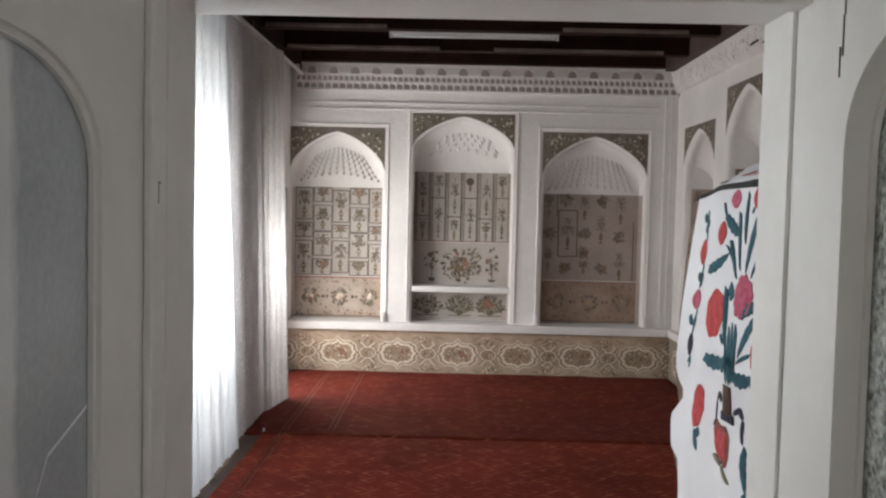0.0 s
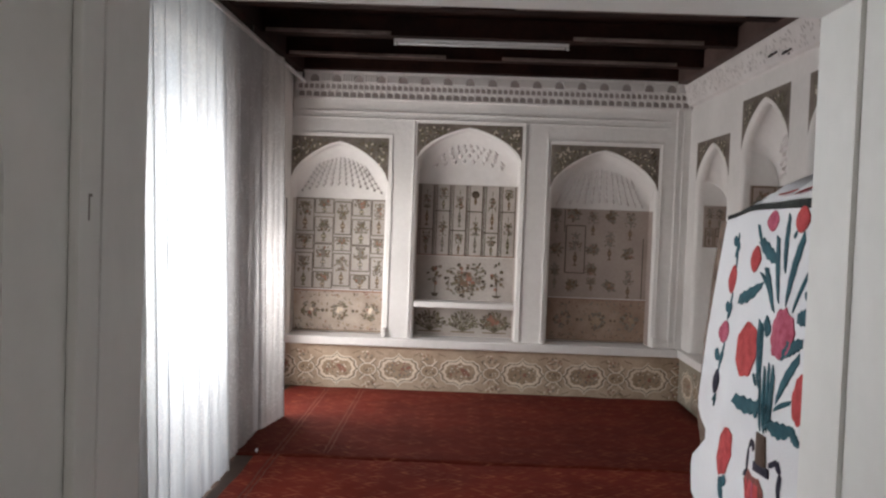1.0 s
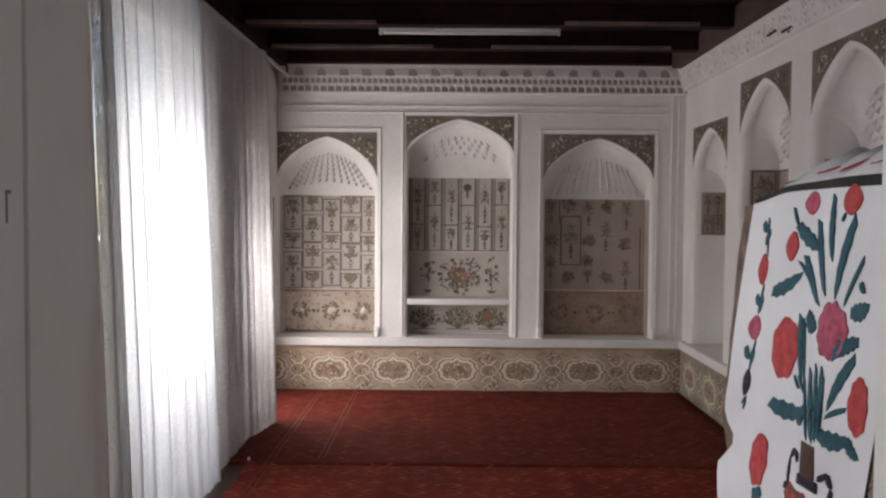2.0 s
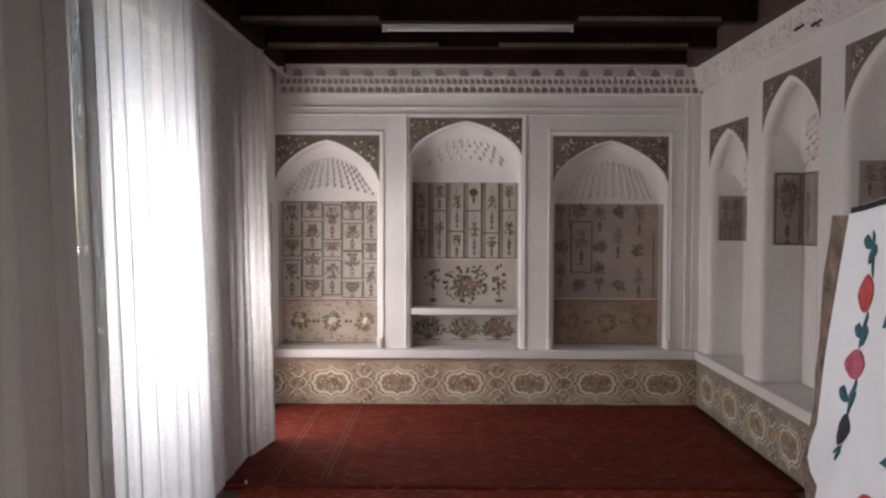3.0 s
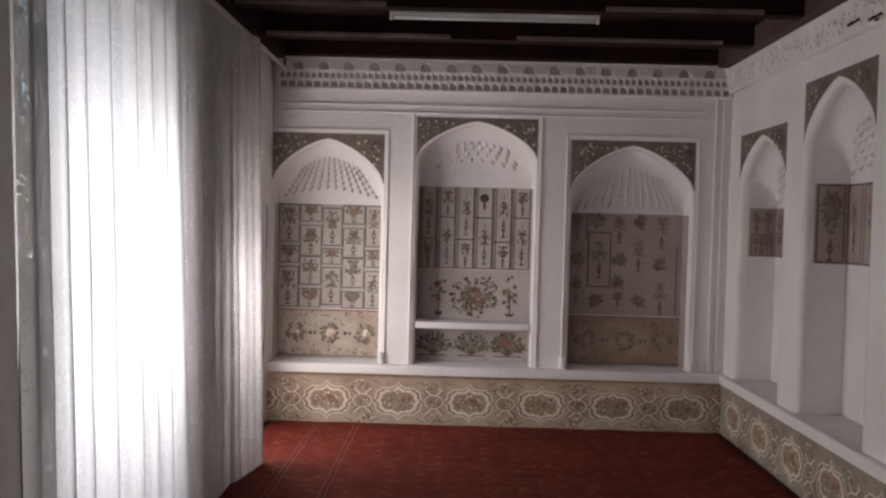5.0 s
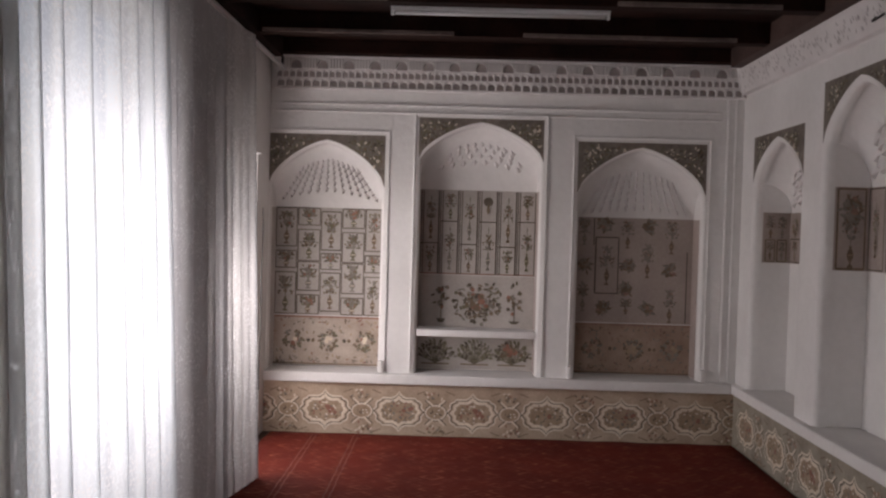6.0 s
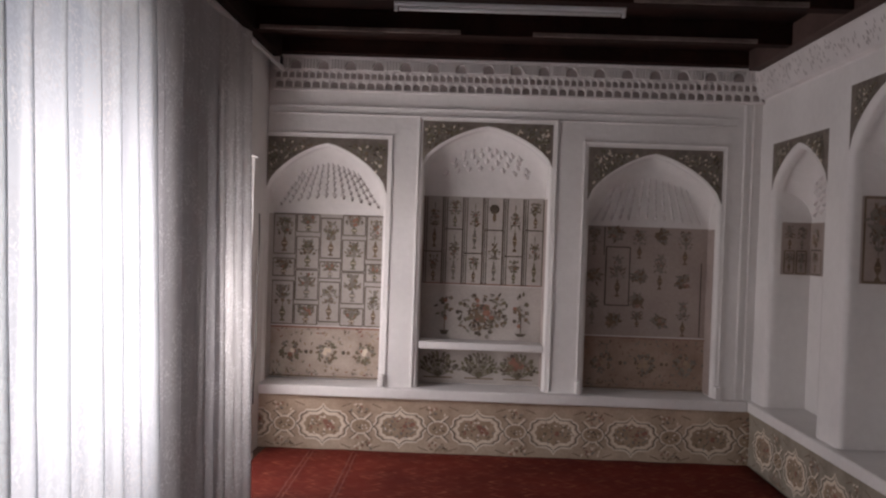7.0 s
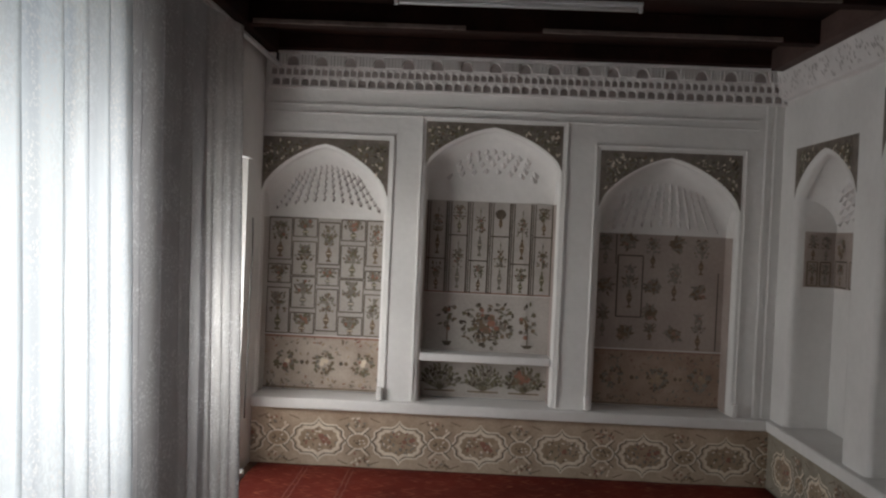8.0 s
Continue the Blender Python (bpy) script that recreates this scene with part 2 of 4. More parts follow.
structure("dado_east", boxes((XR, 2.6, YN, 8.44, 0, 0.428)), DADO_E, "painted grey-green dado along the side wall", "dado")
structure("ledge_north", boxes((-1.69, 2.185, 8.035, FW + 0.02, 0.43, ZL - 0.005)), WHITE, "white plaster ledge below the niches", "ledge", bevel=0.012)
structure("ledge_east", boxes((2.1855, SW + 0.02, YN, FW, 0.431, ZL - 0.006)), WHITE, "white plaster ledge along the side wall", "ledge", bevel=0.012)


# ---- flat painted ornament, in a plane x across, z up, y towards the wall ----
class Flat:
    """Collects painted shapes, each a hair in front of the last."""

    def __init__(self, y, seed):
        self.bm, self.y, self.r = bmesh.new(), y, random.Random(seed)

    def poly(self, pts, mi):
        self.y -= 0.00003
        face(self.bm, [(x, self.y, z) for x, z in pts], mi)

    def blob(self, x, z, rx, rz, mi, n=8, rough=0.25):
        a0 = self.r.random() * 6
        self.poly([(x + rx * math.cos(a0 + 6.283 * k / n) * (1 - rough * self.r.random()), z + rz * math.sin(a0 + 6.283 * k / n) * (1 - rough * self.r.random())) for k in range(n)], mi)

    def leaf(self, x, z, length, width, turn, mi):
        c, s = math.cos(turn), math.sin(turn)
        pts = [(0, 0), (0.3, 0.5), (0.65, 0.42), (1, 0), (0.65, -0.42), (0.3, -0.5)]
        self.poly([(x + c * a * length - s * b * width, z + s * a * length + c * b * width) for a, b in pts], mi)

    def stroke(self, x0, z0, x1, z1, width, mi):
        d = Vector((x1 - x0, z1 - z0))
        n = Vector((-d.y, d.x)).normalized() * width / 2
        self.poly([(x0 - n.x, z0 - n.y), (x1 - n.x, z1 - n.y), (x1 + n.x, z1 + n.y), (x0 + n.x, z0 + n.y)], mi)

    def outline(self, x0, x1, z0, z1, width, mi):
        for a in ((x0, z0, x1, z0), (x1, z0, x1, z1), (x1, z1, x0, z1), (x0, z1, x0, z0)):
            self.stroke(*a, width * (0.8 + 0.4 * self.r.random()), mi)

    def ring(self, pts, width, mi):
        """A closed ribbon along pts."""
        n = len(pts)
        cx, cz = sum(p[0] for p in pts) / n, sum(p[1] for p in pts) / n
        out = []
        for k in range(n):
            d = Vector((pts[(k + 1) % n][0] - pts[k - 1][0], pts[(k + 1) % n][1] - pts[k - 1][1])).normalized()
            out.append((pts[k][0] + d.y * width, pts[k][1] - d.x * width))
        self.y -= 0.00003
        for k in range(n):
            m = (k + 1) % n
            face(self.bm, [(p[0], self.y, p[1]) for p in (pts[k], pts[m], out[m], out[k])], mi)

    def vase(self, x, z, w, h, warm=0):
        """A footed vase with an upright bunch of flowers, even on both sides, w by h round x, z."""
        r = self.r
        half = [(0.16, -0.5), (0.17, -0.47), (0.05, -0.43), (0.05, -0.40), (0.17, -0.33), (0.20, -0.26), (0.13, -0.19), (0.06, -0.15), (0.11, -0.11)]
        tone = r.choice((3, 3, 5, 1))
        self.poly([(x + a * w, z + b * h) for a, b in half] + [(x - a * w, z + b * h) for a, b in half[::-1]], tone)
        self.stroke(x - 0.15 * w, z - 0.27 * h, x + 0.15 * w, z - 0.27 * h, w * 0.05, 4)
        self.stroke(x, z - 0.12 * h, x, z + 0.46 * h, w * 0.05, 1)
        top = min(0.36 * h, 1.1 * w)
        for k in range(12):
            self.blob(x + r.uniform(-0.2, 0.2) * w, z - 0.02 * h + r.random() * top * 1.3, w * 0.15, w * 0.15, r.choice((5, 5, 1, 5, 3)), 7)
        for k in range(13):
            d, lift = r.uniform(0.08, 0.46), r.random()
            a = r.uniform(0.2, 1.3)
            c = r.choice((5, 5, 5, 1, 3, 3, 0))
            px, pz = d * w * (1 - 0.55 * abs(lift - 0.4)), z - 0.08 * h + lift * top * 1.45
            self.leaf(x + px, pz, w * 0.22, w * 0.11, a, c)
            self.leaf(x - px, pz, w * 0.22, w * 0.11, math.pi - a, c)
        for k in range(7):
            px, pz = r.uniform(-0.26, 0.26) * w, z + 0.02 * h + r.random() * top * 1.1
            self.blob(x + px, pz, w * 0.10, w * 0.11, 2 if r.random() < (0.55 if warm else 0.12) else r.choice((3, 5, 5, 1)), 7)
        self.leaf(x, z + 0.36 * h, 0.12 * h, w * 0.12, math.pi / 2, 5)

    def bouquet(self, x, z, w, h, n, warm):
        r = self.r
        for k in range(n):
            a, d = r.uniform(0, 6.3), math.sqrt(r.random())
            px, pz = x + math.cos(a) * d * w * 0.5, z + math.sin(a) * d * h * 0.5
            if r.random() < 0.7:
                self.leaf(px, pz, 0.045, 0.019, r.uniform(0, 6.3), r.choice((0, 1, 3, 5, 5)))
            else:
                self.blob(px, pz, 0.02, 0.02, r.choice((0, 3, 3, 2, 1, 5)), 7)
        for k in range(warm):
            self.blob(x + r.uniform(-0.22, 0.22) * w, z + r.uniform(-0.2, 0.2) * h, 0.03, 0.028, r.choice((2, 2, 3)), 8)

    def wreath(self, x, z, rad):
        r = self.r
        for k in range(44):
            a = r.uniform(0, 6.3)
            self.leaf(x + math.cos(a) * rad * r.uniform(0.7, 1), z + math.sin(a) * rad * r.uniform(0.75, 1), 0.034, 0.022, r.uniform(0, 6.3), r.choice((3, 5, 1, 1, 3)))
        for k in range(3):
            self.blob(x + r.uniform(-0.4, 0.4) * rad, z + r.uniform(-0.4, 0.4) * rad, rad * 0.3, rad * 0.3, r.choice((4, 4, 2)), 8)

    def done(self, name, parent, label="", at=None, faint=False, soft=False):
        return part(name, self.bm, [FAINT] * 7 if faint else [BROWN, GREYGREEN, SOFT_RED, BROWN, MEDAL, GREYGREEN, SOFT_RED] if soft else [INK, OLIVE, RED, BROWN, CREAM, GREYGREEN, MEDAL], parent, label, at=at)


GREYGREEN = paint("grey_green_paint", (0.18, 0.16, 0.135, 1), (0.29, 0.26, 0.22, 1), 0.7, 12, 60)
FAINT = paint("faint_grey_paint", (0.38, 0.345, 0.335, 1), (0.54, 0.50, 0.485, 1), 0.7, 12, 60)
SOFT_RED = paint("worn_red_paint", (0.24, 0.14, 0.105, 1), (0.36, 0.23, 0.18, 1), 0.7, 12, 60)
LINE = 0.009


def plate(name, parent, x0, x1, y, z0, z1, material, label=""):
    return part(name, boxes((x0, x1, y - 0.003, y + 0.002, z0, z1)), material, parent, label)


def band_of_wreaths(f, w, z0, z1, n=3):
    """The lower border: wreaths, pairs of small flowers between, and a scroll edge."""
    r, mid, pitch = f.r, (z0 + z1) / 2, w / n
    for k in range(n):
        x = -w / 2 + pitch * (k + 0.55)
        f.wreath(x, mid, 0.078)
        for side in (-0.02, 0.02):
            f.blob(x + pitch * 0.5 + side, mid, 0.018, 0.02, r.choice((0, 3, 1)), 7)
    for k in range(210):
        x = -w / 2 + 0.02 + (w - 0.04) * r.random()
        z = (z1 - 0.035 if k % 2 else z0 + 0.035) + (0.03 if k < 70 else 0.12) * r.uniform(-1, 1)
        if abs(z - mid) < (z1 - z0) / 2 - 0.02:
            f.leaf(x, z, 0.034, 0.012, r.uniform(0, 6.3), r.choice((2, 3, 6, 6, 5, 5)))
    f.stroke(-w / 2 + 0.004, z1 - 0.008, w / 2 - 0.004, z1 - 0.008, 0.012, 2)
    f.stroke(-w / 2 + 0.004, z0 + 0.01, w / 2 - 0.004, z0 + 0.01, 0.01, 3)


D = 0.26
# niche with the meander of framed vases
n, w = far_niches[0], 0.971 - 2 * RI
upper = plate("upper_panel", n, -w / 2, w / 2, D - 0.004, 0.952, 1.877, PANEL, "pale painted panel with framed vases")
lower = plate("lower_panel", n, -w / 2, w / 2, D - 0.004, 0.52, 0.944, PANEL_LOW, "ochre painted border with wreaths")
f = Flat(D - 0.009, 11)
cells = {0: ((0, .37), (.4, .57), (.6, 1)), 1: ((0, .17), (.2, .5), (.5, .78), (.81, 1)), 2: ((.03, .4), (.42, .58), (.6, .97)), 3: ((0, .19), (.22, .51), (.51, .8), (.83, 1)), 4: ((0, .4), (.43, .6), (.63, 1))}
cuts = (0.0, 0.205, 0.42, 0.615, 0.83, 1.0)
for c, rows in cells.items():
    x0, x1 = (-w / 2 + w * cuts[c] + 0.006, -w / 2 + w * cuts[c + 1] - 0.006)
    for a, b in rows:
        z1, z0 = 1.877 - 0.925 * a - 0.006, 1.877 - 0.925 * b + 0.006
        f = Flat(D - 0.009, 90 + 10 * c + int(10 * a))
        f.outline(x0, x1, z0, z1, LINE, 0)
        f.done("painted_border", upper)
        f = Flat(D - 0.009, 100 + 10 * c + int(10 * a))
        tall = z1 - z0 > 0.24
        f.vase((x0 + x1) / 2, (z0 + z1) / 2, (x1 - x0) * (0.72 if tall else 0.74), (z1 - z0) * 0.88, warm=not tall)
        tagged(f.done("painted_vase", upper), kind="stuff")
f = Flat(D - 0.009, 12)
band_of_wreaths(f, w, 0.52, 0.944)
tagged(f.done("wreath_painting", lower), kind="stuff")

# middle niche: tall strips, bouquet, shelf, three vases
n, w = far_niches[1], 1.035 - 2 * RI
upper = plate("upper_panel", n, -w / 2, w / 2, D - 0.004, 1.334, 2.06, PANEL, "pale panel with tall strips of painted vases")
middle = plate("middle_panel", n, -w / 2, w / 2, D - 0.004, 0.86, 1.33, PANEL, "pale panel with a painted bouquet")
lower = plate("lower_panel", n, -w / 2, w / 2, D - 0.004, 0.52, 0.80, PANEL, "pale panel with three painted plants")
f = Flat(D - 0.009, 21)
cut = (0.63, 0.37, 0.64, 0.37, 0.66, 0.36)
for c in range(6):
    x0, x1 = -w / 2 + w * c / 6 + 0.012, -w / 2 + w * (c + 1) / 6 - 0.012
    zc = 2.06 - 0.726 * cut[c]
    for x in (x0 - 0.004, x0 + 0.014, x1 + 0.004):
        f.stroke(x, 1.34, x, 2.055, LINE * (1.2 if x > x1 else 0.8), 0)
    f.stroke(x0, zc, x1, zc, LINE, 0)
    for z0, z1 in ((1.34, zc), (zc, 2.055)):
        if z0 < zc:
            f.done("painted_border", upper)
        f = Flat(D - 0.0125, 200 + 10 * c + int(10 * z0))
        if c == 3 and z0 == zc:
            f.blob((x0 + x1) / 2, z1 - 0.09, 0.045, 0.042, 0, 9, 0.1)
            f.leaf((x0 + x1) / 2, z1 - 0.2, 0.09, 0.03, math.pi / 2, 3)
        else:
            f.vase((x0 + x1) / 2 + 0.008, (z0 + z1) / 2, 0.088, (z1 - z0) * 0.84)
        tagged(f.done("painted_vase", upper), kind="stuff")
    f = Flat(D - 0.009, 230 + c)
f.stroke(-w / 2 + 0.003, 1.342, w / 2 - 0.003, 1.342, LINE, 2)
f.done("painted_border", upper)
f = Flat(D - 0.009, 22)
f.bouquet(0.02, 1.09, 0.44, 0.37, 110, 4)
f.bouquet(0.02, 1.07, 0.22, 0.24, 60, 7)
f.bouquet(0.33, 1.13, 0.14, 0.26, 26, 0)
f.stroke(0.33, 0.94, 0.33, 1.1, 0.008, 0)
f.poly([(0.28, 0.945), (0.38, 0.945), (0.35, 0.92), (0.31, 0.92)], 0)
f.bouquet(-0.30, 1.15, 0.14, 0.22, 22, 0)
f.poly([(-0.34, 0.955), (-0.26, 0.955), (-0.28, 0.92), (-0.32, 0.92)], 0)
f.stroke(-0.30, 0.94, -0.30, 1.1, 0.008, 3)
tagged(f.done("bouquet_painting", middle), kind="stuff")
f = Flat(D - 0.009, 23)
for x, warm in ((-0.34, 0), (0.0, 0), (0.32, 7)):
    for k in range(13):
        a = math.pi / 2 + (k - 6) * 0.2
        f.stroke(x, 0.57, x + 0.16 * math.cos(a), 0.57 + 0.18 * math.sin(a), 0.007, (0, 1)[k % 2])
        for d in (0.07, 0.10, 0.13, 0.155):
            f.leaf(x + d * math.cos(a), 0.57 + 1.15 * d * math.sin(a), 0.042, 0.022, a + f.r.choice((-0.6, 0.6)), f.r.choice((0, 1, 1, 5)))
    if warm:
        f.bouquet(x, 0.68, 0.20, 0.15, 30, warm)
    f.stroke(x - 0.12, 0.563, x + 0.12, 0.563, 0.012, 3)
tagged(f.done("plant_painting", lower), kind="stuff")
part("shelf", boxes((-w / 2 + 0.001, w / 2 - 0.001, 0.0, D - 0.01, 0.825, 0.885)), WHITE, n, "white plaster shelf across the niche", bevel=0.012)

# niche with rows of single flowers
n, w = far_niches[2], 1.06 - 2 * RI
upper = plate("upper_panel", n, -w / 2, w / 2, D - 0.004, 0.96, 1.86, PANEL_DIM, "brownish panel with scattered painted flowers")
lower = plate("lower_panel", n, -w / 2, w / 2, D - 0.004, 0.52, 0.952, PANEL_RUST, "ochre painted border with wreaths")
f = Flat(D - 0.009, 31)
f.outline(-0.32, -0.125, 1.21, 1.69, LINE * 1.3, 0)
f.done("painted_border", upper)
for x, z0, z1 in ((0.462, 0.97, 1.58), (-0.338, 1.62, 1.855)):
    f = Flat(D - 0.009, 34)
    f.stroke(x, z0, x, z1, LINE, 0)
    f.done("painted_border", upper)
f = Flat(D - 0.0125, 33)
f.vase(-0.222, 1.46, 0.11, 0.36)
tagged(f.done("painted_vase", upper, soft=True), kind="stuff")
# (x, z, height): tall vases, or round flowers where the height is 0
for k, (x, z, tall) in enumerate(((-0.42, 1.74, 0.24), (-0.42, 1.44, 0), (-0.42, 1.18, 0.26), (-0.25, 1.80, 0), (-0.25, 1.085, 0), (-0.05, 1.72, 0.24), (-0.05, 1.46, 0), (-0.05, 1.25, 0), (-0.05, 1.10, 0.13),
                                  (0.14, 1.79, 0), (0.125, 1.50, 0.30), (0.13, 1.08, 0), (0.325, 1.70, 0.28), (0.32, 1.42, 0), (0.325, 1.12, 0.30))):
    f = Flat(D - 0.009, 300 + k)
    if tall:
        f.vase(x, z, 0.105, tall)
    else:
        f.bouquet(x, z, 0.10, 0.10, 46, 0)
    tagged(f.done("painted_flower", upper, soft=True), kind="stuff")
f = Flat(D - 0.009, 32)
band_of_wreaths(f, w, 0.52, 0.952)
tagged(f.done("wreath_painting", lower, soft=True), kind="stuff")
for n, (cx, w, z0, zs, za, zt, zp) in zip(far_niches, FAR):
    wi = w / 2 - RI
    for s in (-1, 1):
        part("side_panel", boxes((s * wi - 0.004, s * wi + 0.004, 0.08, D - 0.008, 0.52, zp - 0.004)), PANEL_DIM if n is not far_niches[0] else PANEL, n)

# side wall niches: a painted band on the back and the reveals
for n, (cy, w, z0, zs, za, zt, zp), kind in zip(side_niches, SIDE, (0, 1, 0, 1, 0)):
    wi, top, low = w / 2 - 0.04, zp - 0.005, 1.53
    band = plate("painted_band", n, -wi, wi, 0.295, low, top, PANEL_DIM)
    for k in range(4):
        x0, x1 = -wi + 2 * wi * k / 4 + 0.02, -wi + 2 * wi * (k + 1) / 4 - 0.02
        f = Flat(0.29, 400 + 10 * k + kind)
        f.outline(x0, x1, low + 0.01, top - 0.01 if kind else low + 0.19, LINE, 0)
        f.done("painted_border", band)
        f = Flat(0.286, 450 + 10 * k + kind)
        f.vase((x0 + x1) / 2, low + 0.1 if not kind else (low + top) / 2, 0.09, 0.15 if not kind else 0.36)
        if not kind:
            f.bouquet((x0 + x1) / 2, top - 0.1, 0.1, 0.14, 24, 0)
        tagged(f.done("painted_vase", band), kind="stuff")
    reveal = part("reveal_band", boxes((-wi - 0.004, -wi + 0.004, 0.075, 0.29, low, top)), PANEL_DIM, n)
    f = Flat(0.0, 51 + kind)
    if kind:
        f.outline(0.012, 0.19, low + 0.01, top - 0.01, LINE * 1.5, 0)
        f.bouquet(0.10, top - 0.15, 0.13, 0.17, 80, 1)
        f.vase(0.10, (low + top) / 2 - 0.07, 0.11, 0.36)
    else:
        for x in (0.055, 0.145):
            f.outline(x - 0.036, x + 0.036, low + 0.01, low + 0.18, LINE, 0)
            f.vase(x, low + 0.1, 0.06, 0.15)
            f.vase(x, top - 0.11, 0.07, 0.18)
    tagged(f.done("reveal_painting", reveal, soft=True, at=pose(-wi + 0.006, 0.08, 0, 0, 0, 90)), kind="stuff")

# arabesques on the spandrels
for group, table in ((far_niches, FAR), (side_niches, SIDE)):
    for n, (c, w, z0, zs, za, zt, zp) in zip(group, table):
        f = Flat(-0.002, int(c * 100))
        r = f.r
        count = 0
        while count < 300:
            u, z = r.uniform(-1, 1) * (1 - (0.075 if group is far_niches else 0.19) / w), r.uniform(zs, zt - 0.03)
            if z > arch(u, zs, za) + 0.03 and z < zt - 0.045:
                f.leaf(u * w / 2, z, 0.034, 0.014, r.uniform(0, 6.3), r.choice((5, 5, 5, 5, 1, 1, 3, 4, 0)))
                count += 1
        tagged(f.done("arabesque", next(c for c in n.children if c.name.startswith("spandrel"))), kind="stuff")


# ---- dado medallions ----
QUARTER = [(0.0, 0.150), (0.016, 0.128), (0.034, 0.112), (0.052, 0.104), (0.120, 0.104), (0.132, 0.088), (0.156, 0.078), (0.170, 0.060), (0.168, 0.034), (0.182, 0.018), (0.200, 0.0)]


def around(q, k):
    p = [(x, z) for x, z in q]
    full = p + [(x, -z) for x, z in p[-2::-1]] + [(-x, -z) for x, z in p[1:]] + [(-x, z) for x, z in p[-2:0:-1]]
    return [(x * k, z * k) for x, z in full]


def medallion(kind):
    f = Flat(-0.003, 60 + kind)
    r = f.r
    f.poly(around(QUARTER, 0.93), 6)
    f.ring(around(QUARTER, 0.94), 0.024, 4)
    f.ring(around(QUARTER, 1.075), 0.011, 0)
    f.ring(around(QUARTER, 1.15), 0.014, 4)
    for sx in (-1, 1):
        for sz in (-1, 1):
            f.stroke(sx * 0.150, sz * 0.150, sx * 0.225, sz * 0.178, 0.007, 3)
    for k in range(90):
        a, d = r.uniform(0, 6.3), math.sqrt(r.random())
        f.leaf(math.cos(a) * d * 0.14, math.sin(a) * d * 0.075, 0.030, 0.013, r.uniform(0, 6.3), r.choice((6, 3, 6, 5, 6, 6, 4, (2, 4, 1)[kind], (5, 2, 1)[kind])))
    for k in range((3, 7, 2)[kind]):
        f.blob(0.06 + r.uniform(-0.05, 0.05), r.uniform(-0.03, 0.03), 0.02, 0.018, 2)
    # the oval link and the small palmettes beside it
    x = 0.3065
    f.poly([(x + 0.07 * math.cos(k * 0.524), 0.048 * math.sin(k * 0.524)) for k in range(12)], 6)
    f.ring([(x + 0.078 * math.cos(-k * 0.524), 0.055 * math.sin(-k * 0.524)) for k in range(12)], -0.012, 4)
    f.ring([(x + 0.091 * math.cos(-k * 0.524), 0.068 * math.sin(-k * 0.524)) for k in range(12)], -0.006, 0)
    for s in (-1, 1):
        for t in (-1, 1):
            f.stroke(x + t * 0.02, s * 0.055, x + t * 0.075, s * 0.105, 0.015, 4)
            f.stroke(x + t * 0.035, s * 0.05, x + t * 0.09, s * 0.10, 0.007, 0)
        for k in range(20):
            f.leaf(x + r.uniform(-0.08, 0.08), s * (0.14 + r.uniform(-0.035, 0.03)), 0.034, 0.014, r.uniform(0, 6.3), r.choice((2, 4, 6, 3, 3, 5)))
    for k in range(10):
        f.leaf(x + r.uniform(-0.05, 0.05), r.uniform(-0.025, 0.025), 0.022, 0.012, r.uniform(0, 6.3), r.choice((0, 4, 3)))
    me = bpy.data.meshes.new("painted_medallion")
    f.bm.to_mesh(me)
    f.bm.free()
    for m in (INK, OLIVE, RED, BROWN, CREAM, GREYGREEN, MEDAL):
        me.materials.append(m)
    return me


MEDALS = [medallion(k) for k in range(3)]
dado_n, dado_e = bpy.data.objects["dado_north"], bpy.data.objects["dado_east"]
for k in range(7):
    ob = new("painted_medallion", MEDALS[(2, 0, 2, 1, 0, 1, 0)[k] if k < 7 else 0])
    ob.parent, ob.matrix_basis = dado_n, pose(XR - 0.3065 - 0.613 * k, YF, 0.197)
for k in range(11):
    ob = new("painted_medallion", MEDALS[(0, 2, 1)[k % 3]])
    ob.parent, ob.matrix_basis = dado_e, pose(XR, 8.05 - 0.3065 - 0.613 * k, 0.205, 0, 0, -90)

# ---- mouldings, cornice, ceiling ----
def bar(x0, x1, z0, z1, y=FW - 0.012):
    return (x0, x1, y, FW + 0.004, z0, z1)


wall_n = bpy.data.objects["wall_north"]
for r in (bar(-1.70, 2.05, 2.728, 2.746), bar(-1.70, -0.475, 2.668, 2.682), bar(0.63, 2.05, 2.668, 2.682), bar(-0.478, -0.458, ZL, 2.684), bar(0.618, 0.638, ZL, 2.684),
          bar(-1.70, -0.672, 2.505, 2.524), bar(-0.692, -0.672, ZL, 2.524), bar(0.842, 0.862, ZL, 2.524), bar(0.842, 1.985, 2.505, 2.524), bar(1.965, 1.985, ZL, 2.524),
          bar(-0.458, 0.618, 2.664, 2.684), bar(2.10, 2.125, ZL, 2.9), bar(2.165, 2.185, ZL, 2.9)):
    part("moulding", boxes(r), WHITE, wall_n, bevel=0.005)
for x in (-0.71, 0.86, 1.96):
    part("jamb_foot", boxes((x - 0.022, x + 0.022, FW - 0.05, FW + 0.002, ZL, ZL + 0.1)), WHITE, wall_n, bevel=0.012)

# cornice: three tiers of scalloped cells on a stepped ground
bm = bmesh.new()
for z0, z1, y in ((2.853, 2.866, 8.075), (2.866, 2.936, 8.092), (2.9365, 3.004, 8.062), (3.0045, 3.118, 8.03)):
    box(bm, XL, XR + 0.03, y, FW, z0 + 0.0005, z1)
cornice_n = structure("cornice_north", bm, STUCCO, "white stucco cornice of small stacked arches", "cornice")


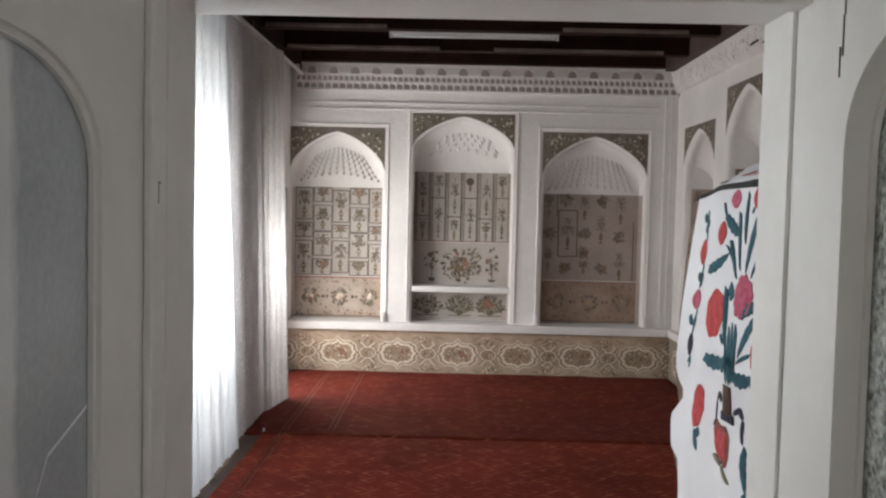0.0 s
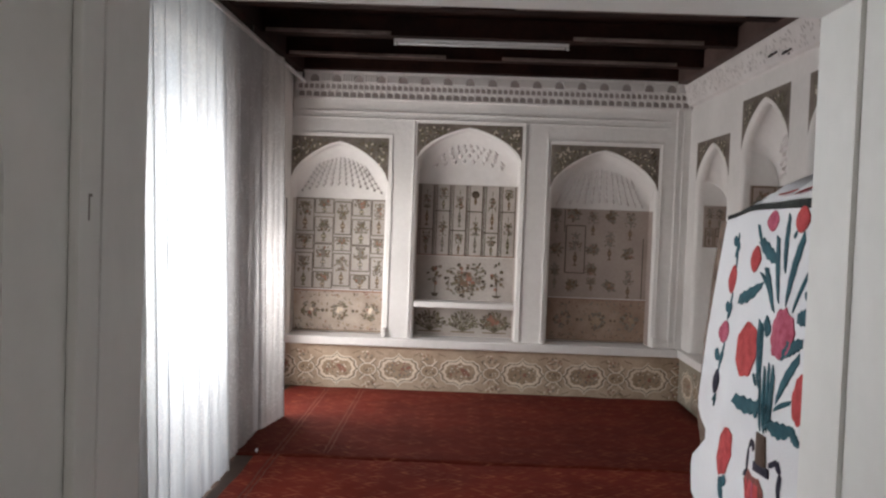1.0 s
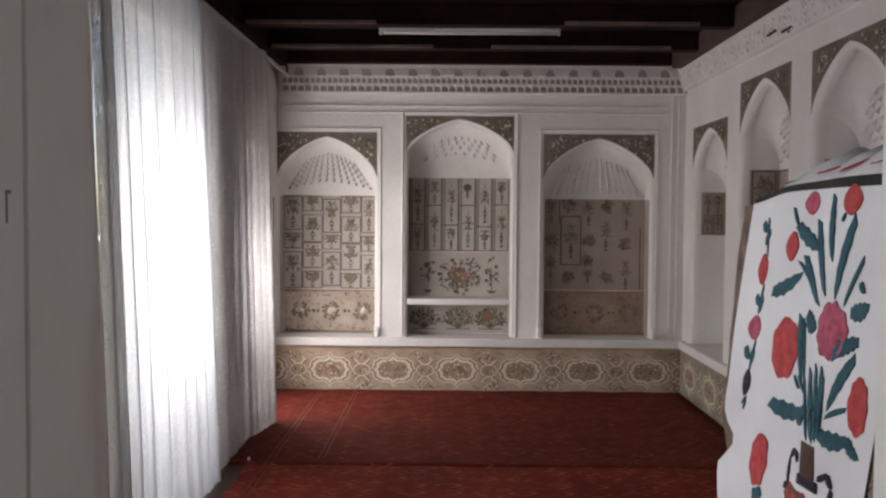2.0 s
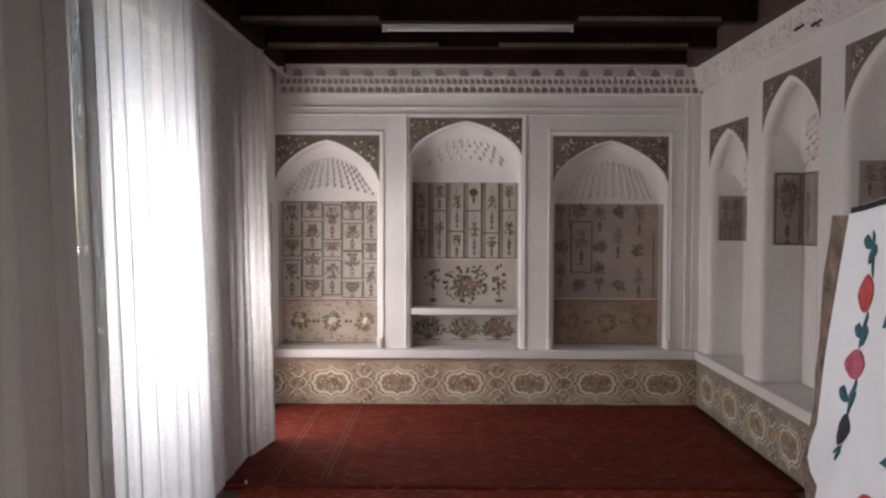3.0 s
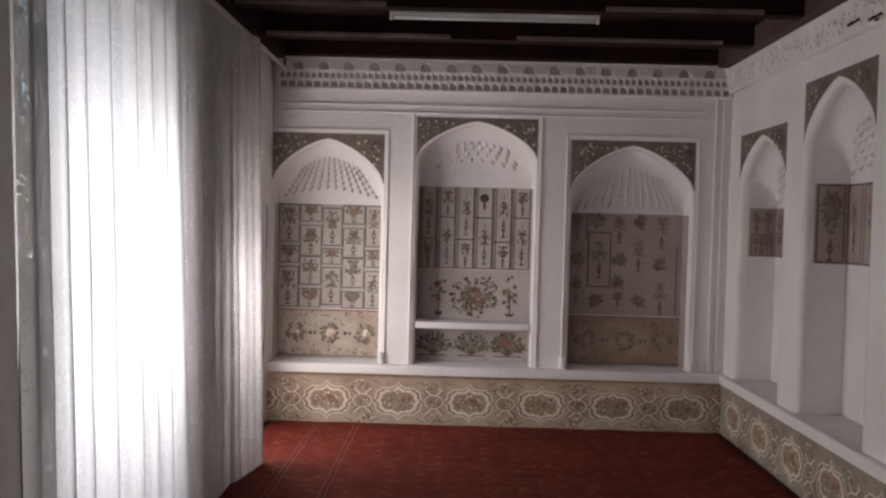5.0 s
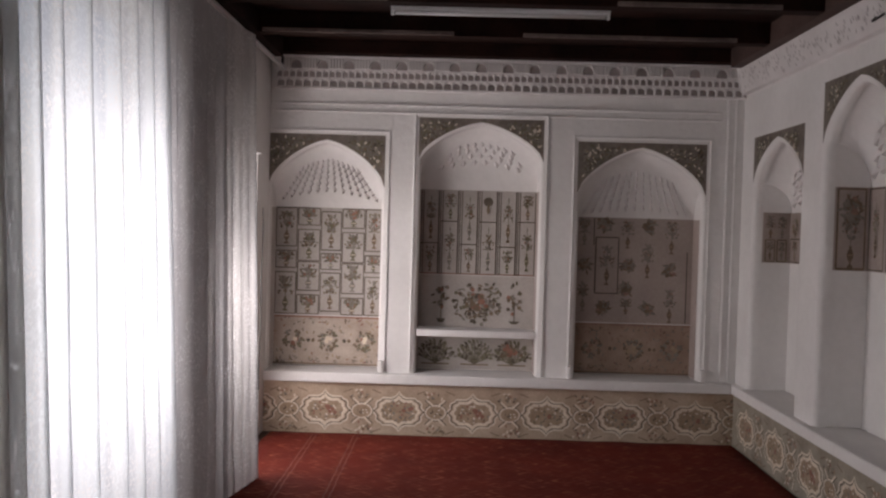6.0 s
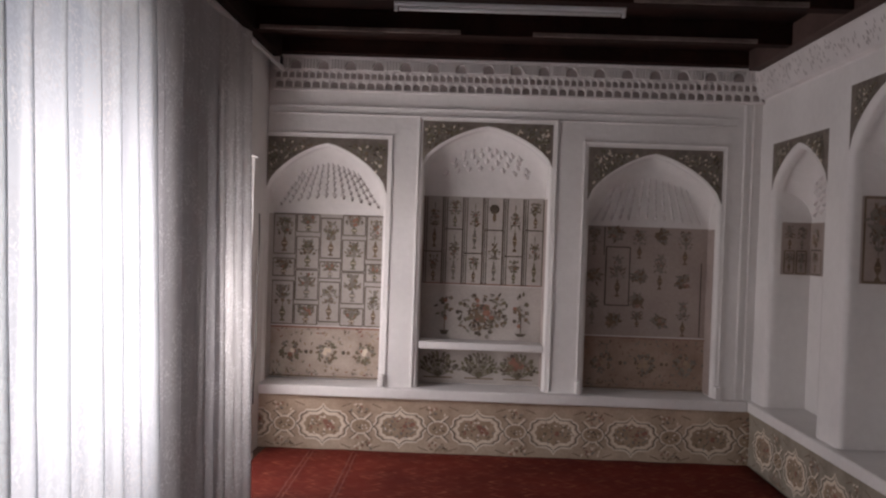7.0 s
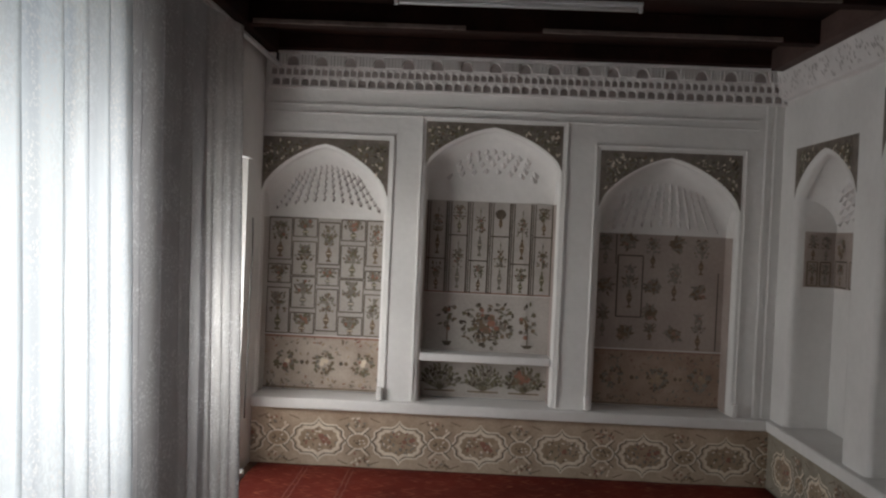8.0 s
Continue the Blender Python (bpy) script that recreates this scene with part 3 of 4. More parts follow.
def cornice_unit(pitch=0.2165):
    """One repeat: three wide cells below, four narrow ones above, then a fluted block beside a tinted shell."""
    bm = bmesh.new()
    for z0, z1, y, count, bar_w in ((2.868, 2.930, 8.092, 3, 0.016), (2.939, 2.998, 8.062, 4, 0.013)):
        cell = pitch / count
        for k in range(count):
            x, n = k * cell, 6
            box(bm, x - bar_w / 2, x + bar_w / 2, y - 0.026, y - 0.0005, z0 - (0.012 if count == 3 else 0), z1 + 0.004)
            a, b = x + bar_w / 2, x + cell - bar_w / 2
            hood = [(a + (b - a) * i / n, z1 - 0.020 + 0.020 * math.sin(math.pi * i / n)) for i in range(n + 1)]
            for (xa, za), (xb, zb) in zip(hood, hood[1:]):
                face(bm, [(xa, y - 0.024, za), (xb, y - 0.024, zb), (xb, y - 0.024, z1 + 0.004), (xa, y - 0.024, z1 + 0.004)])
                face(bm, [(xa, y - 0.024, za), (xa, y - 0.001, za - 0.006), (xb, y - 0.001, zb - 0.006), (xb, y - 0.024, zb)])
            # cell back coloured darker: the hollow's shade put into the stucco
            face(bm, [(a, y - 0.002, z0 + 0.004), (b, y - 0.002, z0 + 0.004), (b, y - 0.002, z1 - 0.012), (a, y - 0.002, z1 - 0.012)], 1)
    for k in range(5):
        box(bm, 0.008 + k * 0.024, 0.022 + k * 0.024, 8.0, 8.0295, 3.007, 3.086)
    n = 7
    rim = [(0.168 + 0.042 * math.cos(math.pi * i / n), 3.03 + 0.045 * math.sin(math.pi * i / n)) for i in range(n + 1)]
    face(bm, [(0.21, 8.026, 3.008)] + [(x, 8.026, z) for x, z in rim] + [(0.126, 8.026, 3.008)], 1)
    for (xa, za), (xb, zb) in zip(rim, rim[1:]):
        face(bm, [(xa, 8.004, za + 0.004), (xb, 8.004, zb + 0.004), (xb, 8.028, zb), (xa, 8.028, za)])
    box(bm, 0.0, pitch - 0.001, 7.992, 8.0295, 3.089, 3.106)
    me = bpy.data.meshes.new("cornice_unit")
    bm.to_mesh(me)
    bm.free()
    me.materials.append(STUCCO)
    me.materials.append(STUCCO_TINT_SHADE)
    return me


unit = cornice_unit()
for k in range(18):
    ob = new("cornice_unit", unit)
    ob.parent, ob.matrix_basis = cornice_n, pose(XL + 0.02 + 0.2165 * k, 0, 0)
bm = bmesh.new()
v = [(2.235, 2.885), (2.20, 2.895), (2.13, 3.05), (2.12, 3.10), (2.26, 3.10), (2.26, 2.84)]
for (x0, z0), (x1, z1) in zip(v, v[1:] + v[:1]):
    face(bm, [(x0, YN, z0), (x1, YN, z1), (x1, FW, z1), (x0, FW, z0)])
cornice_e = structure("cornice_east", bm, STUCCO, "sloping stucco cornice with small painted sprigs", "cornice")
r = random.Random(5)
for k in range(46):
    f = Flat(0.0, 700 + k)
    for j in range(9):
        f.leaf(r.uniform(-0.075, 0.075), r.uniform(-0.085, 0.05), 0.036, 0.012, math.pi / 2 + r.uniform(-0.5, 0.5), r.choice((3, 5, 5, 5)))
    ob = f.done("painted_sprig", cornice_e, faint=True)
    ob.matrix_basis = pose(2.158, 7.93 - 0.15 * k, 2.975, 0, 0, -90) @ pose(0, 0, 0, 24.3)

# pale fillets, broken mid-beam: light on the beam edges put into colour
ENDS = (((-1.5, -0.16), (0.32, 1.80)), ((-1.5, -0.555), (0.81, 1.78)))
for i, y in enumerate((1.745, 2.63, 3.515, 4.40, 5.285, 6.17, 7.06, 7.95)):
    beam = structure("beam_%d" % (i + 1), boxes((XL, 2.24, y - 0.055, y + 0.055, ZC + (0.01 if i < 7 else 0.05), ZC + 0.16)), WOOD, "dark squared ceiling beam", "beam", bevel=0.008)
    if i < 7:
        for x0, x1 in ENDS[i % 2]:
            part("fillet", boxes((x0, x1, y - 0.070, y - 0.0555, ZC + 0.012, ZC + 0.040)), WOOD_LIT_EDGE, beam, "pale wooden fillet coloured as a lit beam edge", bevel=0.003)
structure("wall_plate_west", boxes((XL + 0.003, XL + 0.11, YN, 7.868, ZC + 0.004, ZC + 0.155)), WOOD, "dark wooden wall plate under the ceiling", "beam", bevel=0.006)
# window light on the east plate is put into its browner wood
structure("wall_plate_east", boxes((2.03, 2.119, YN, 7.868, ZC + 0.004, ZC + 0.155)), WOOD_LIT, "wooden wall plate under the ceiling, coloured as if lit", "beam", bevel=0.006)

# ---- windows ----
for i, (y0, y1) in enumerate(((3.78, 5.42), (6.25, 7.70), (1.1, 2.56))):
    win = tagged(new("window_%d" % (i + 1)), "tall white wooden window frame with daylight behind", "window", kind="structure")
    mid, top = (y0 + y1) / 2, (2.76, 2.27, 2.76)[i]
    for r in ((y0, y0 + 0.06, 0.05, top), (y1 - 0.06, y1, 0.05, top), (y0 + 0.06, y1 - 0.06, 0.05, 0.14), (y0 + 0.06, y1 - 0.06, top - 0.07, top), (mid - 0.04, mid + 0.04, 0.14, top - 0.07)):
        part("window_frame", boxes((XL - 0.18, XL - 0.12, r[0], r[1], r[2], r[3])), GLOSS, win, bevel=0.005)
    part("window_sill", boxes((XL - 0.25, XL + 0.02, y0, y1, 0.0, 0.048)), GLOSS, win, bevel=0.005)
    for a, b in ((y0 + 0.06, mid - 0.04), (mid + 0.04, y1 - 0.06)):
        part("glazing_bar", boxes((XL - 0.165, XL - 0.135, a, b, 1.55, 1.58)), GLOSS, win)

# ---- curtains ----
def sheer(name, c, clear, thin, lace, fold_tone=0.64, flecks=0.0, white=(0.80, 0.81, 0.82, 1)):
    """Thin woven stuff: lets light through, with a denser woven figure."""
    m = bpy.data.materials.new(name)
    m.use_nodes = True
    nt = m.node_tree
    nt.nodes.clear()
    out = nt.nodes.new("ShaderNodeOutputMaterial")
    d, t, p = (nt.nodes.new("ShaderNodeBsdf" + k) for k in ("Diffuse", "Translucent", "Transparent"))
    d.inputs[0].default_value = t.inputs[0].default_value = c
    m1, m2 = nt.nodes.new("ShaderNodeMixShader"), nt.nodes.new("ShaderNodeMixShader")
    m1.inputs[0].default_value = thin
    # upright streaks: shade of the folds put into the cloth's colour
    mp = nt.nodes.new("ShaderNodeMapping")
    mp.inputs["Scale"].default_value = (0.0, 9.0, 0.10)
    n3 = nt.nodes.new("ShaderNodeTexNoise")
    n3.inputs["Scale"].default_value, n3.inputs["Detail"].default_value = 1.0, 1
    fold_streaks = nt.nodes.new("ShaderNodeValToRGB")
    fold_streaks.color_ramp.elements[0].position, fold_streaks.color_ramp.elements[1].position = 0.36, 0.6
    fold_streaks.color_ramp.elements[0].color, fold_streaks.color_ramp.elements[1].color = (c[0] * fold_tone, c[1] * fold_tone, c[2] * (fold_tone + 0.02), 1), c
    tc = nt.nodes.new("ShaderNodeTexCoord")
    n1, n2 = nt.nodes.new("ShaderNodeTexNoise"), nt.nodes.new("ShaderNodeTexNoise")
    n1.inputs["Scale"].default_value, n1.inputs["Detail"].default_value, n1.inputs["Distortion"].default_value = 26, 3, 2.0
    n2.inputs["Scale"].default_value = 2.2
    r1 = nt.nodes.new("ShaderNodeMapRange")
    r1.inputs["From Min"].default_value, r1.inputs["From Max"].default_value = 0.46, 0.56
    r1.inputs["To Min"].default_value, r1.inputs["To Max"].default_value = clear * (1 + lace), clear * (1 - lace)
    r2 = nt.nodes.new("ShaderNodeMapRange")
    r2.inputs["From Min"].default_value, r2.inputs["From Max"].default_value = 0.42, 0.6
    mul = nt.nodes.new("ShaderNodeMix")
    mul.data_type = "FLOAT"
    mul.inputs[2].default_value = clear
    L = nt.links.new
    L(tc.outputs["Object"], n1.inputs["Vector"]), L(tc.outputs["Object"], n2.inputs["Vector"]), L(tc.outputs["Object"], mp.inputs["Vector"])
    L(mp.outputs[0], n3.inputs["Vector"]), L(n3.outputs["Fac"], fold_streaks.inputs[0])
    L(n1.outputs["Fac"], r1.inputs["Value"]), L(n2.outputs["Fac"], r2.inputs["Value"])
    L(r2.outputs[0], mul.inputs[0]), L(r1.outputs[0], mul.inputs[3])
    # open eyelets in loose sprays; white flecks put window light into their colour
    n4 = nt.nodes.new("ShaderNodeTexNoise")
    n4.inputs["Scale"].default_value, n4.inputs["Detail"].default_value = 70, 2
    n5 = nt.nodes.new("ShaderNodeTexNoise")
    n5.inputs["Scale"].default_value = 7
    r4 = nt.nodes.new("ShaderNodeMapRange")
    r4.inputs["From Min"].default_value, r4.inputs["From Max"].default_value, r4.inputs["To Max"].default_value = 0.54, 0.6, 1.0
    r5 = nt.nodes.new("ShaderNodeMapRange")
    r5.inputs["From Min"].default_value, r5.inputs["From Max"].default_value = 0.4, 0.55
    eye, total = nt.nodes.new("ShaderNodeMath"), nt.nodes.new("ShaderNodeMath")
    eye.operation, total.operation, total.use_clamp = "MULTIPLY", "MULTIPLY_ADD", True
    total.inputs[1].default_value = flecks
    fleck_light = nt.nodes.new("ShaderNodeMix")
    fleck_light.data_type = "RGBA"
    fleck_light.inputs[7].default_value = white
    L(tc.outputs["Object"], n4.inputs["Vector"]), L(tc.outputs["Object"], n5.inputs["Vector"])
    L(n4.outputs["Fac"], r4.inputs["Value"]), L(n5.outputs["Fac"], r5.inputs["Value"])
    L(r4.outputs[0], eye.inputs[0]), L(r5.outputs[0], eye.inputs[1])
    L(mul.outputs[0], total.inputs[2]), L(eye.outputs[0], total.inputs[0]), L(eye.outputs[0], fleck_light.inputs[0]), L(fold_streaks.outputs[0], fleck_light.inputs[6])
    L(fleck_light.outputs[2], d.inputs[0]), L(fleck_light.outputs[2], t.inputs[0]), L(total.outputs[0], m2.inputs[0])
    L(d.outputs[0], m1.inputs[1]), L(t.outputs[0], m1.inputs[2]), L(m1.outputs[0], m2.inputs[1]), L(p.outputs[0], m2.inputs[2]), L(m2.outputs[0], out.inputs[0])
    return m


SHEER = sheer("sheer_voile", (0.78, 0.83, 0.86, 1), 0.10, 0.46, 0.5, 0.80)
LACE = sheer("white_lace", (0.66, 0.65, 0.64, 1), 0.04, 0.17, 0.9, 0.84, 0.12, (0.92, 0.92, 0.92, 1))
EDGE = sheer("open_lace", (0.66, 0.68, 0.66, 1), 0.03, 0.36, 0.9, 0.8, 0.42, (0.93, 0.94, 0.94, 1))
# NET is darkened: the shade before the pier put into its colour
NET = sheer("shade_toned_net", (0.60, 0.60, 0.61, 1), 0.02, 0.26, 0.8, 0.94, 0.0, (0.80, 0.81, 0.82, 1))
SHADE = sheer("shaded_net", (0.84, 0.86, 0.83, 1), 0.02, 0.12, 0.8, 0.93)


def over(q, lap=0.08):
    """How far along its width a pleat has come: forward, then a short way back."""
    return q / 0.8 * (1 + lap) if q < 0.8 else 1 + lap - (q - 0.8) / 0.2 * lap


def uneven(w, seed):
    """Folds of unlike width along the curtain."""
    return w + 0.035 * math.sin(3.1416 * w) * math.sin(11.0 * w + seed)


def curtain(y0, y1, x, amp, waves, material, label, seed, z0=0.008, z1=2.98, hem=0.0, lean=0.10, turn=0.0):
    bm = bmesh.new()
    r = random.Random(seed)
    n = int(waves * 20)
    ph = [r.uniform(-0.6, 0.6) for k in range(int(waves) + 2)]
    am = [r.uniform(0.55, 1.25) for k in range(int(waves) + 2)]
    cols = []
    for i in range(n + 1):
        s = i / n * waves
        k, q = int(s), s - int(s)
        p, a = ph[k] * (1 - q) + ph[k + 1] * q, am[k] * (1 - q) + am[k + 1] * q
        col = []
        for j in range(9):
            z = z0 + (z1 - z0) * j / 8
            open_up = 1.25 - 0.75 * j / 8
            s0 = max(0.0, s + 0.05 * p + 0.04 * math.sin(z * 1.7 + k))
            q2 = s0 % 1.0
            saw = 2 * (q2 / 0.8 if q2 < 0.8 else (1 - q2) / 0.2) - 1
            dx = amp * a * open_up * (0.75 * saw + 0.35 * math.sin(6.283 * s + p))
            col.append(bm.verts.new((x + dx + lean * (1 - j / 8) + turn * i / n, y0 + (y1 - y0) * uneven(min(1.0, max(0.0, (math.floor(s0) + over(s0 % 1.0)) / waves)), seed), z + (hem * math.sin(s * 1.3 + seed) + 0.006 * math.sin(s * 6) if j == 0 else 0))))
        cols.append(col)
    for a, b in zip(cols, cols[1:]):
        for j in range(8):
            bm.faces.new((a[j], b[j], b[j + 1], a[j + 1]))
    return tagged(part("sheer_curtain", bm, material, smooth=True), label, "curtain", "window curtains")


curtain(3.62, 5.19, -1.55, 0.026, 7, SHEER, "white sheer curtain glowing before a tall window", 1, hem=0.008)
curtain(5.12, 6.28, -1.56, 0.020, 5, NET, "net curtain before the wall pier, coloured dark as its shade", 2, lean=0.06)
curtain(6.22, 6.70, -1.565, 0.028, 4, LACE, "white lace curtain gathered beside a window", 3, lean=0.075, turn=0.09)
curtain(3.50, 3.70, -1.54, 0.022, 2, EDGE, "grey lace curtain edge beside the bright one", 4)
curtain(2.56, 3.475, -1.55, 0.014, 4, SHADE, "grey lace curtain in the shade", 5)
curtain(1.05, 2.55, -1.55, 0.04, 8, SHEER, "white sheer curtain glowing before a tall window", 6)
rail = tagged(part("curtain_rail", boxes((-1.56, -1.535, 1.05, 8.02, 2.985, 3.01)), ENAMEL, bevel=0.004), "thin white curtain rail below the beams", "curtain rail")
for y in (1.77, 3.83, 5.89, 7.93):
    part("bracket", boxes((-1.555, -1.54, y - 0.015, y + 0.015, 3.008, ZC + 0.02)), METAL, rail)

# ---- lamp ----
lamp = tagged(new("tube_lamp"), "white fluorescent tube lamp, switched off, under the ceiling", "lamp")
part("housing", boxes((-0.55, 0.805, 6.31, 6.37, 3.074, 3.100)), ENAMEL, lamp, bevel=0.006)
bm = bmesh.new()
bmesh.ops.create_cone(bm, cap_ends=True, segments=14, radius1=0.012, radius2=0.012, depth=1.3, matrix=pose(0.1275, 6.34, 3.060, 0, 90, 0))
part("tube", bm, ENAMEL, lamp, "unlit white glass tube", smooth=True)
for x in (-0.54, 0.795):
    part("end_cap", boxes((x - 0.010, x + 0.010, 6.325, 6.355, 3.045, 3.076)), ENAMEL, lamp, bevel=0.004)
for x in (-0.2, 0.45):
    part("hanger", boxes((x - 0.01, x + 0.01, 6.335, 6.355, 3.098, ZC + 0.165)), METAL, lamp)
bm = bmesh.new()
for k in range(9):
    bmesh.ops.create_cone(bm, cap_ends=True, segments=6, radius1=0.006, radius2=0.006, depth=0.075, matrix=pose(-0.42 + 0.07 * k, 6.46, 3.13 - 0.03 * math.sin(k * 0.8), 0, 90 + 20 * math.cos(k * 0.8), 0))
part("cable", bm, METAL, lamp, "slack dark supply cable")

# ---- carpets ----
def carpet_material(name, light_gain):
    m = paint(name, (0.092 * light_gain, 0.0095 * light_gain, 0.0052 * light_gain, 1), (0.155 * light_gain, 0.019 * light_gain, 0.0095 * light_gain, 1), 0.9, 1.6, 220, 0.7)
    nt = m.node_tree
    b = nt.nodes["Principled BSDF"]
    tc = nt.nodes.new("ShaderNodeTexCoord")
    mp = nt.nodes.new("ShaderNodeMapping")
    mp.inputs["Scale"].default_value = (4.4, 7.0, 1)
    vo = nt.nodes.new("ShaderNodeTexVoronoi")
    vo.inputs["Randomness"].default_value, vo.inputs["Scale"].default_value = 0.0, 1.0
    vo.distance = "MANHATTAN"
    rp = nt.nodes.new("ShaderNodeValToRGB")
    e = rp.color_ramp.elements
    e[0].position, e[0].color = 0.0, (1, 1, 1, 1)
    e[1].position, e[1].color = 0.12, (0, 0, 0, 1)
    for pos, v in ((0.30, 0.0), (0.36, 1.0), (0.44, 0.2), (0.52, 0.0), (0.72, 0.0), (0.8, 0.6), (0.9, 0.0)):
        n = e.new(pos)
        n.color = (v, v, v, 1)
    no = nt.nodes.new("ShaderNodeTexNoise")
    no.inputs["Scale"].default_value, no.inputs["Detail"].default_value = 9, 5
    mr = nt.nodes.new("ShaderNodeMapRange")
    mr.inputs["From Min"].default_value, mr.inputs["From Max"].default_value = 0.44, 0.72
    mu = nt.nodes.new("ShaderNodeMath")
    mu.operation = "MULTIPLY"
    mx = nt.nodes.new("ShaderNodeMix")
    mx.data_type = "RGBA"
    mx.inputs[7].default_value = (0.36 * light_gain, 0.125 * light_gain, 0.065 * light_gain, 1)
    b.inputs["Specular IOR Level"].default_value = 0.18
    old = b.inputs["Base Color"].links[0].from_socket
    L = nt.links.new
    L(tc.outputs["Object"], mp.inputs["Vector"]), L(mp.outputs[0], vo.inputs["Vector"]), L(vo.outputs["Distance"], rp.inputs[0])
    L(tc.outputs["Object"], no.inputs["Vector"]), L(no.outputs["Fac"], mr.inputs["Value"]), L(rp.outputs[0], mu.inputs[0]), L(mr.outputs[0], mu.inputs[1])
    L(mu.outputs[0], mx.inputs[0]), L(old, mx.inputs[6]), L(mx.outputs[2], b.inputs["Base Color"])
    return m


def carpet(x0, x1, y0, y1, z, seed, light_gain, stripes, label):
    bm = bmesh.new()
    nx, ny = 30, 36
    g = [[bm.verts.new((x0 + (x1 - x0) * i / nx + 0.012 * noise.noise((i * 0.3, j * 0.3, seed)), y0 + (y1 - y0) * j / ny + 0.015 * noise.noise((i * 0.4, seed, j * 0.2)), z + 0.010 + 0.006 * noise.noise((i * 0.5, j * 0.5, seed + 3)))) for j in range(ny + 1)] for i in range(nx + 1)]
    for i in range(nx):
        for j in range(ny):
            bm.faces.new((g[i][j], g[i + 1][j], g[i + 1][j + 1], g[i][j + 1]))
    ring = [g[i][0] for i in range(nx + 1)] + [g[nx][j] for j in range(1, ny + 1)] + [g[i][ny] for i in range(nx - 1, -1, -1)] + [g[0][j] for j in range(ny - 1, 0, -1)]
    drop = [bm.verts.new((v.co.x, v.co.y, z)) for v in ring]
    for k in range(len(ring)):
        m = (k + 1) % len(ring)
        bm.faces.new((ring[k], drop[k], drop[m], ring[m]))
    ob = tagged(part("carpet", bm, carpet_material("red_carpet", light_gain), smooth=True), label, "carpet", "red carpets")
    r = random.Random(seed)
    for d in stripes:
        for a in (0, 0.035):
            bm = bmesh.new()
            n = 60
            p = [(x0 + d + a + 0.004 * r.uniform(-1, 1), y0 + 0.1 + (y1 - y0 - 0.2) * k / n) for k in range(n + 1)]
            for (xa, ya), (xb, yb) in zip(p, p[1:]):
                if ya < yb:
                    face(bm, [(xa, ya, z + 0.0148), (xa + 0.01, ya, z + 0.0148), (xb + 0.01, yb, z + 0.0148), (xb, yb, z + 0.0148)])
            part("border_stripe", bm, STRIPE, ob)
    return ob


STRIPE = paint("faded_pink_wool", (0.12, 0.020, 0.012, 1), (0.21, 0.06, 0.04, 1), 0.9, 12, 200, 0.5)
carpet(-1.60, 2.19, 5.55, 8.02, 0.006, 3, 0.98, (0.36, 0.70), "dark red patterned woollen carpet by the niches")
# the near carpet's stronger light is put into its colour by the 1.5
carpet(-1.36, 2.10, 1.02, 5.70, 0.0, 8, 1.5, (0.12,), "dark red patterned woollen carpet on the floor")
tagged(part("paper_scrap", boxes((-1.375, -1.358, 5.62, 5.645, 0.0, 0.035)), LINEN, bevel=0.008), "small scrap of white paper on the floor", "paper")

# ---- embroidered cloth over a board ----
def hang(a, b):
    """A place on the cloth: a metres from its far edge, b metres down from its top fold; scaled out from the camera's
    eye to fit its view.
    """
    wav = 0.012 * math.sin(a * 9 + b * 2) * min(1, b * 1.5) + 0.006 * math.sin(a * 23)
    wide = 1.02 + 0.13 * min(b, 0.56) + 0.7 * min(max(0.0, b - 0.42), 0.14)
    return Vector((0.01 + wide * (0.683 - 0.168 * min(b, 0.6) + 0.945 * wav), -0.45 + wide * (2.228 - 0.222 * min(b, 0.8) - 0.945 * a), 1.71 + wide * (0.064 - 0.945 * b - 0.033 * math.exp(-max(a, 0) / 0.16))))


cloth = tagged(new("embroidered_cloth"), "white cloth embroidered with red flowers and teal leaves", "cloth")
bm = bmesh.new()
na, nb = 26, 64
def flare(b):
    """Where the free edge of the cloth hangs, in metres along it."""
    corner = min(1.0, max(0.0, (b - 0.575) / 0.125)) * (1 - min(1.0, max(0.0, (b - 0.702) / 0.02)))
    return -0.018 - 0.02 * min(1.0, b / 0.3) + 0.07 * math.exp(-((b - 0.553) / 0.04) ** 2) - 0.015 * corner + 0.03 * min(1.0, max(0.0, (b - 0.702) / 0.02))


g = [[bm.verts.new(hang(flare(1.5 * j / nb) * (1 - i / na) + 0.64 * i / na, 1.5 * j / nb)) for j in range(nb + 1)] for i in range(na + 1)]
for i in range(na):
    for j in range(nb):
        bm.faces.new((g[i][j], g[i][j + 1], g[i + 1][j + 1], g[i + 1][j]))
# over the top and down behind
prev = [g[i][0] for i in range(na + 1)]
for dx, dz in ((0.05, 0.042), (0.11, 0.070), (0.15, 0.035), (0.16, -0.5)):
    row = [bm.verts.new((v.co.x + dx, v.co.y, v.co.z + dz * (0.3 + 0.7 * min(1, i / 10)) + 0.006 * math.sin(i * 1.3))) for i, v in enumerate(g[k][0] for k in range(na + 1))]
    for i in range(na):
        bm.faces.new((prev[i], prev[i + 1], row[i + 1], row[i]))
    prev = row
sheet = part("white_cloth", bm, LINEN, cloth, smooth=True)
bm = bmesh.new()
LINING = paint("brown_woven_lining", (0.06, 0.042, 0.032, 1), (0.27, 0.19, 0.15, 1), 0.9, 22, 160, 0.6)
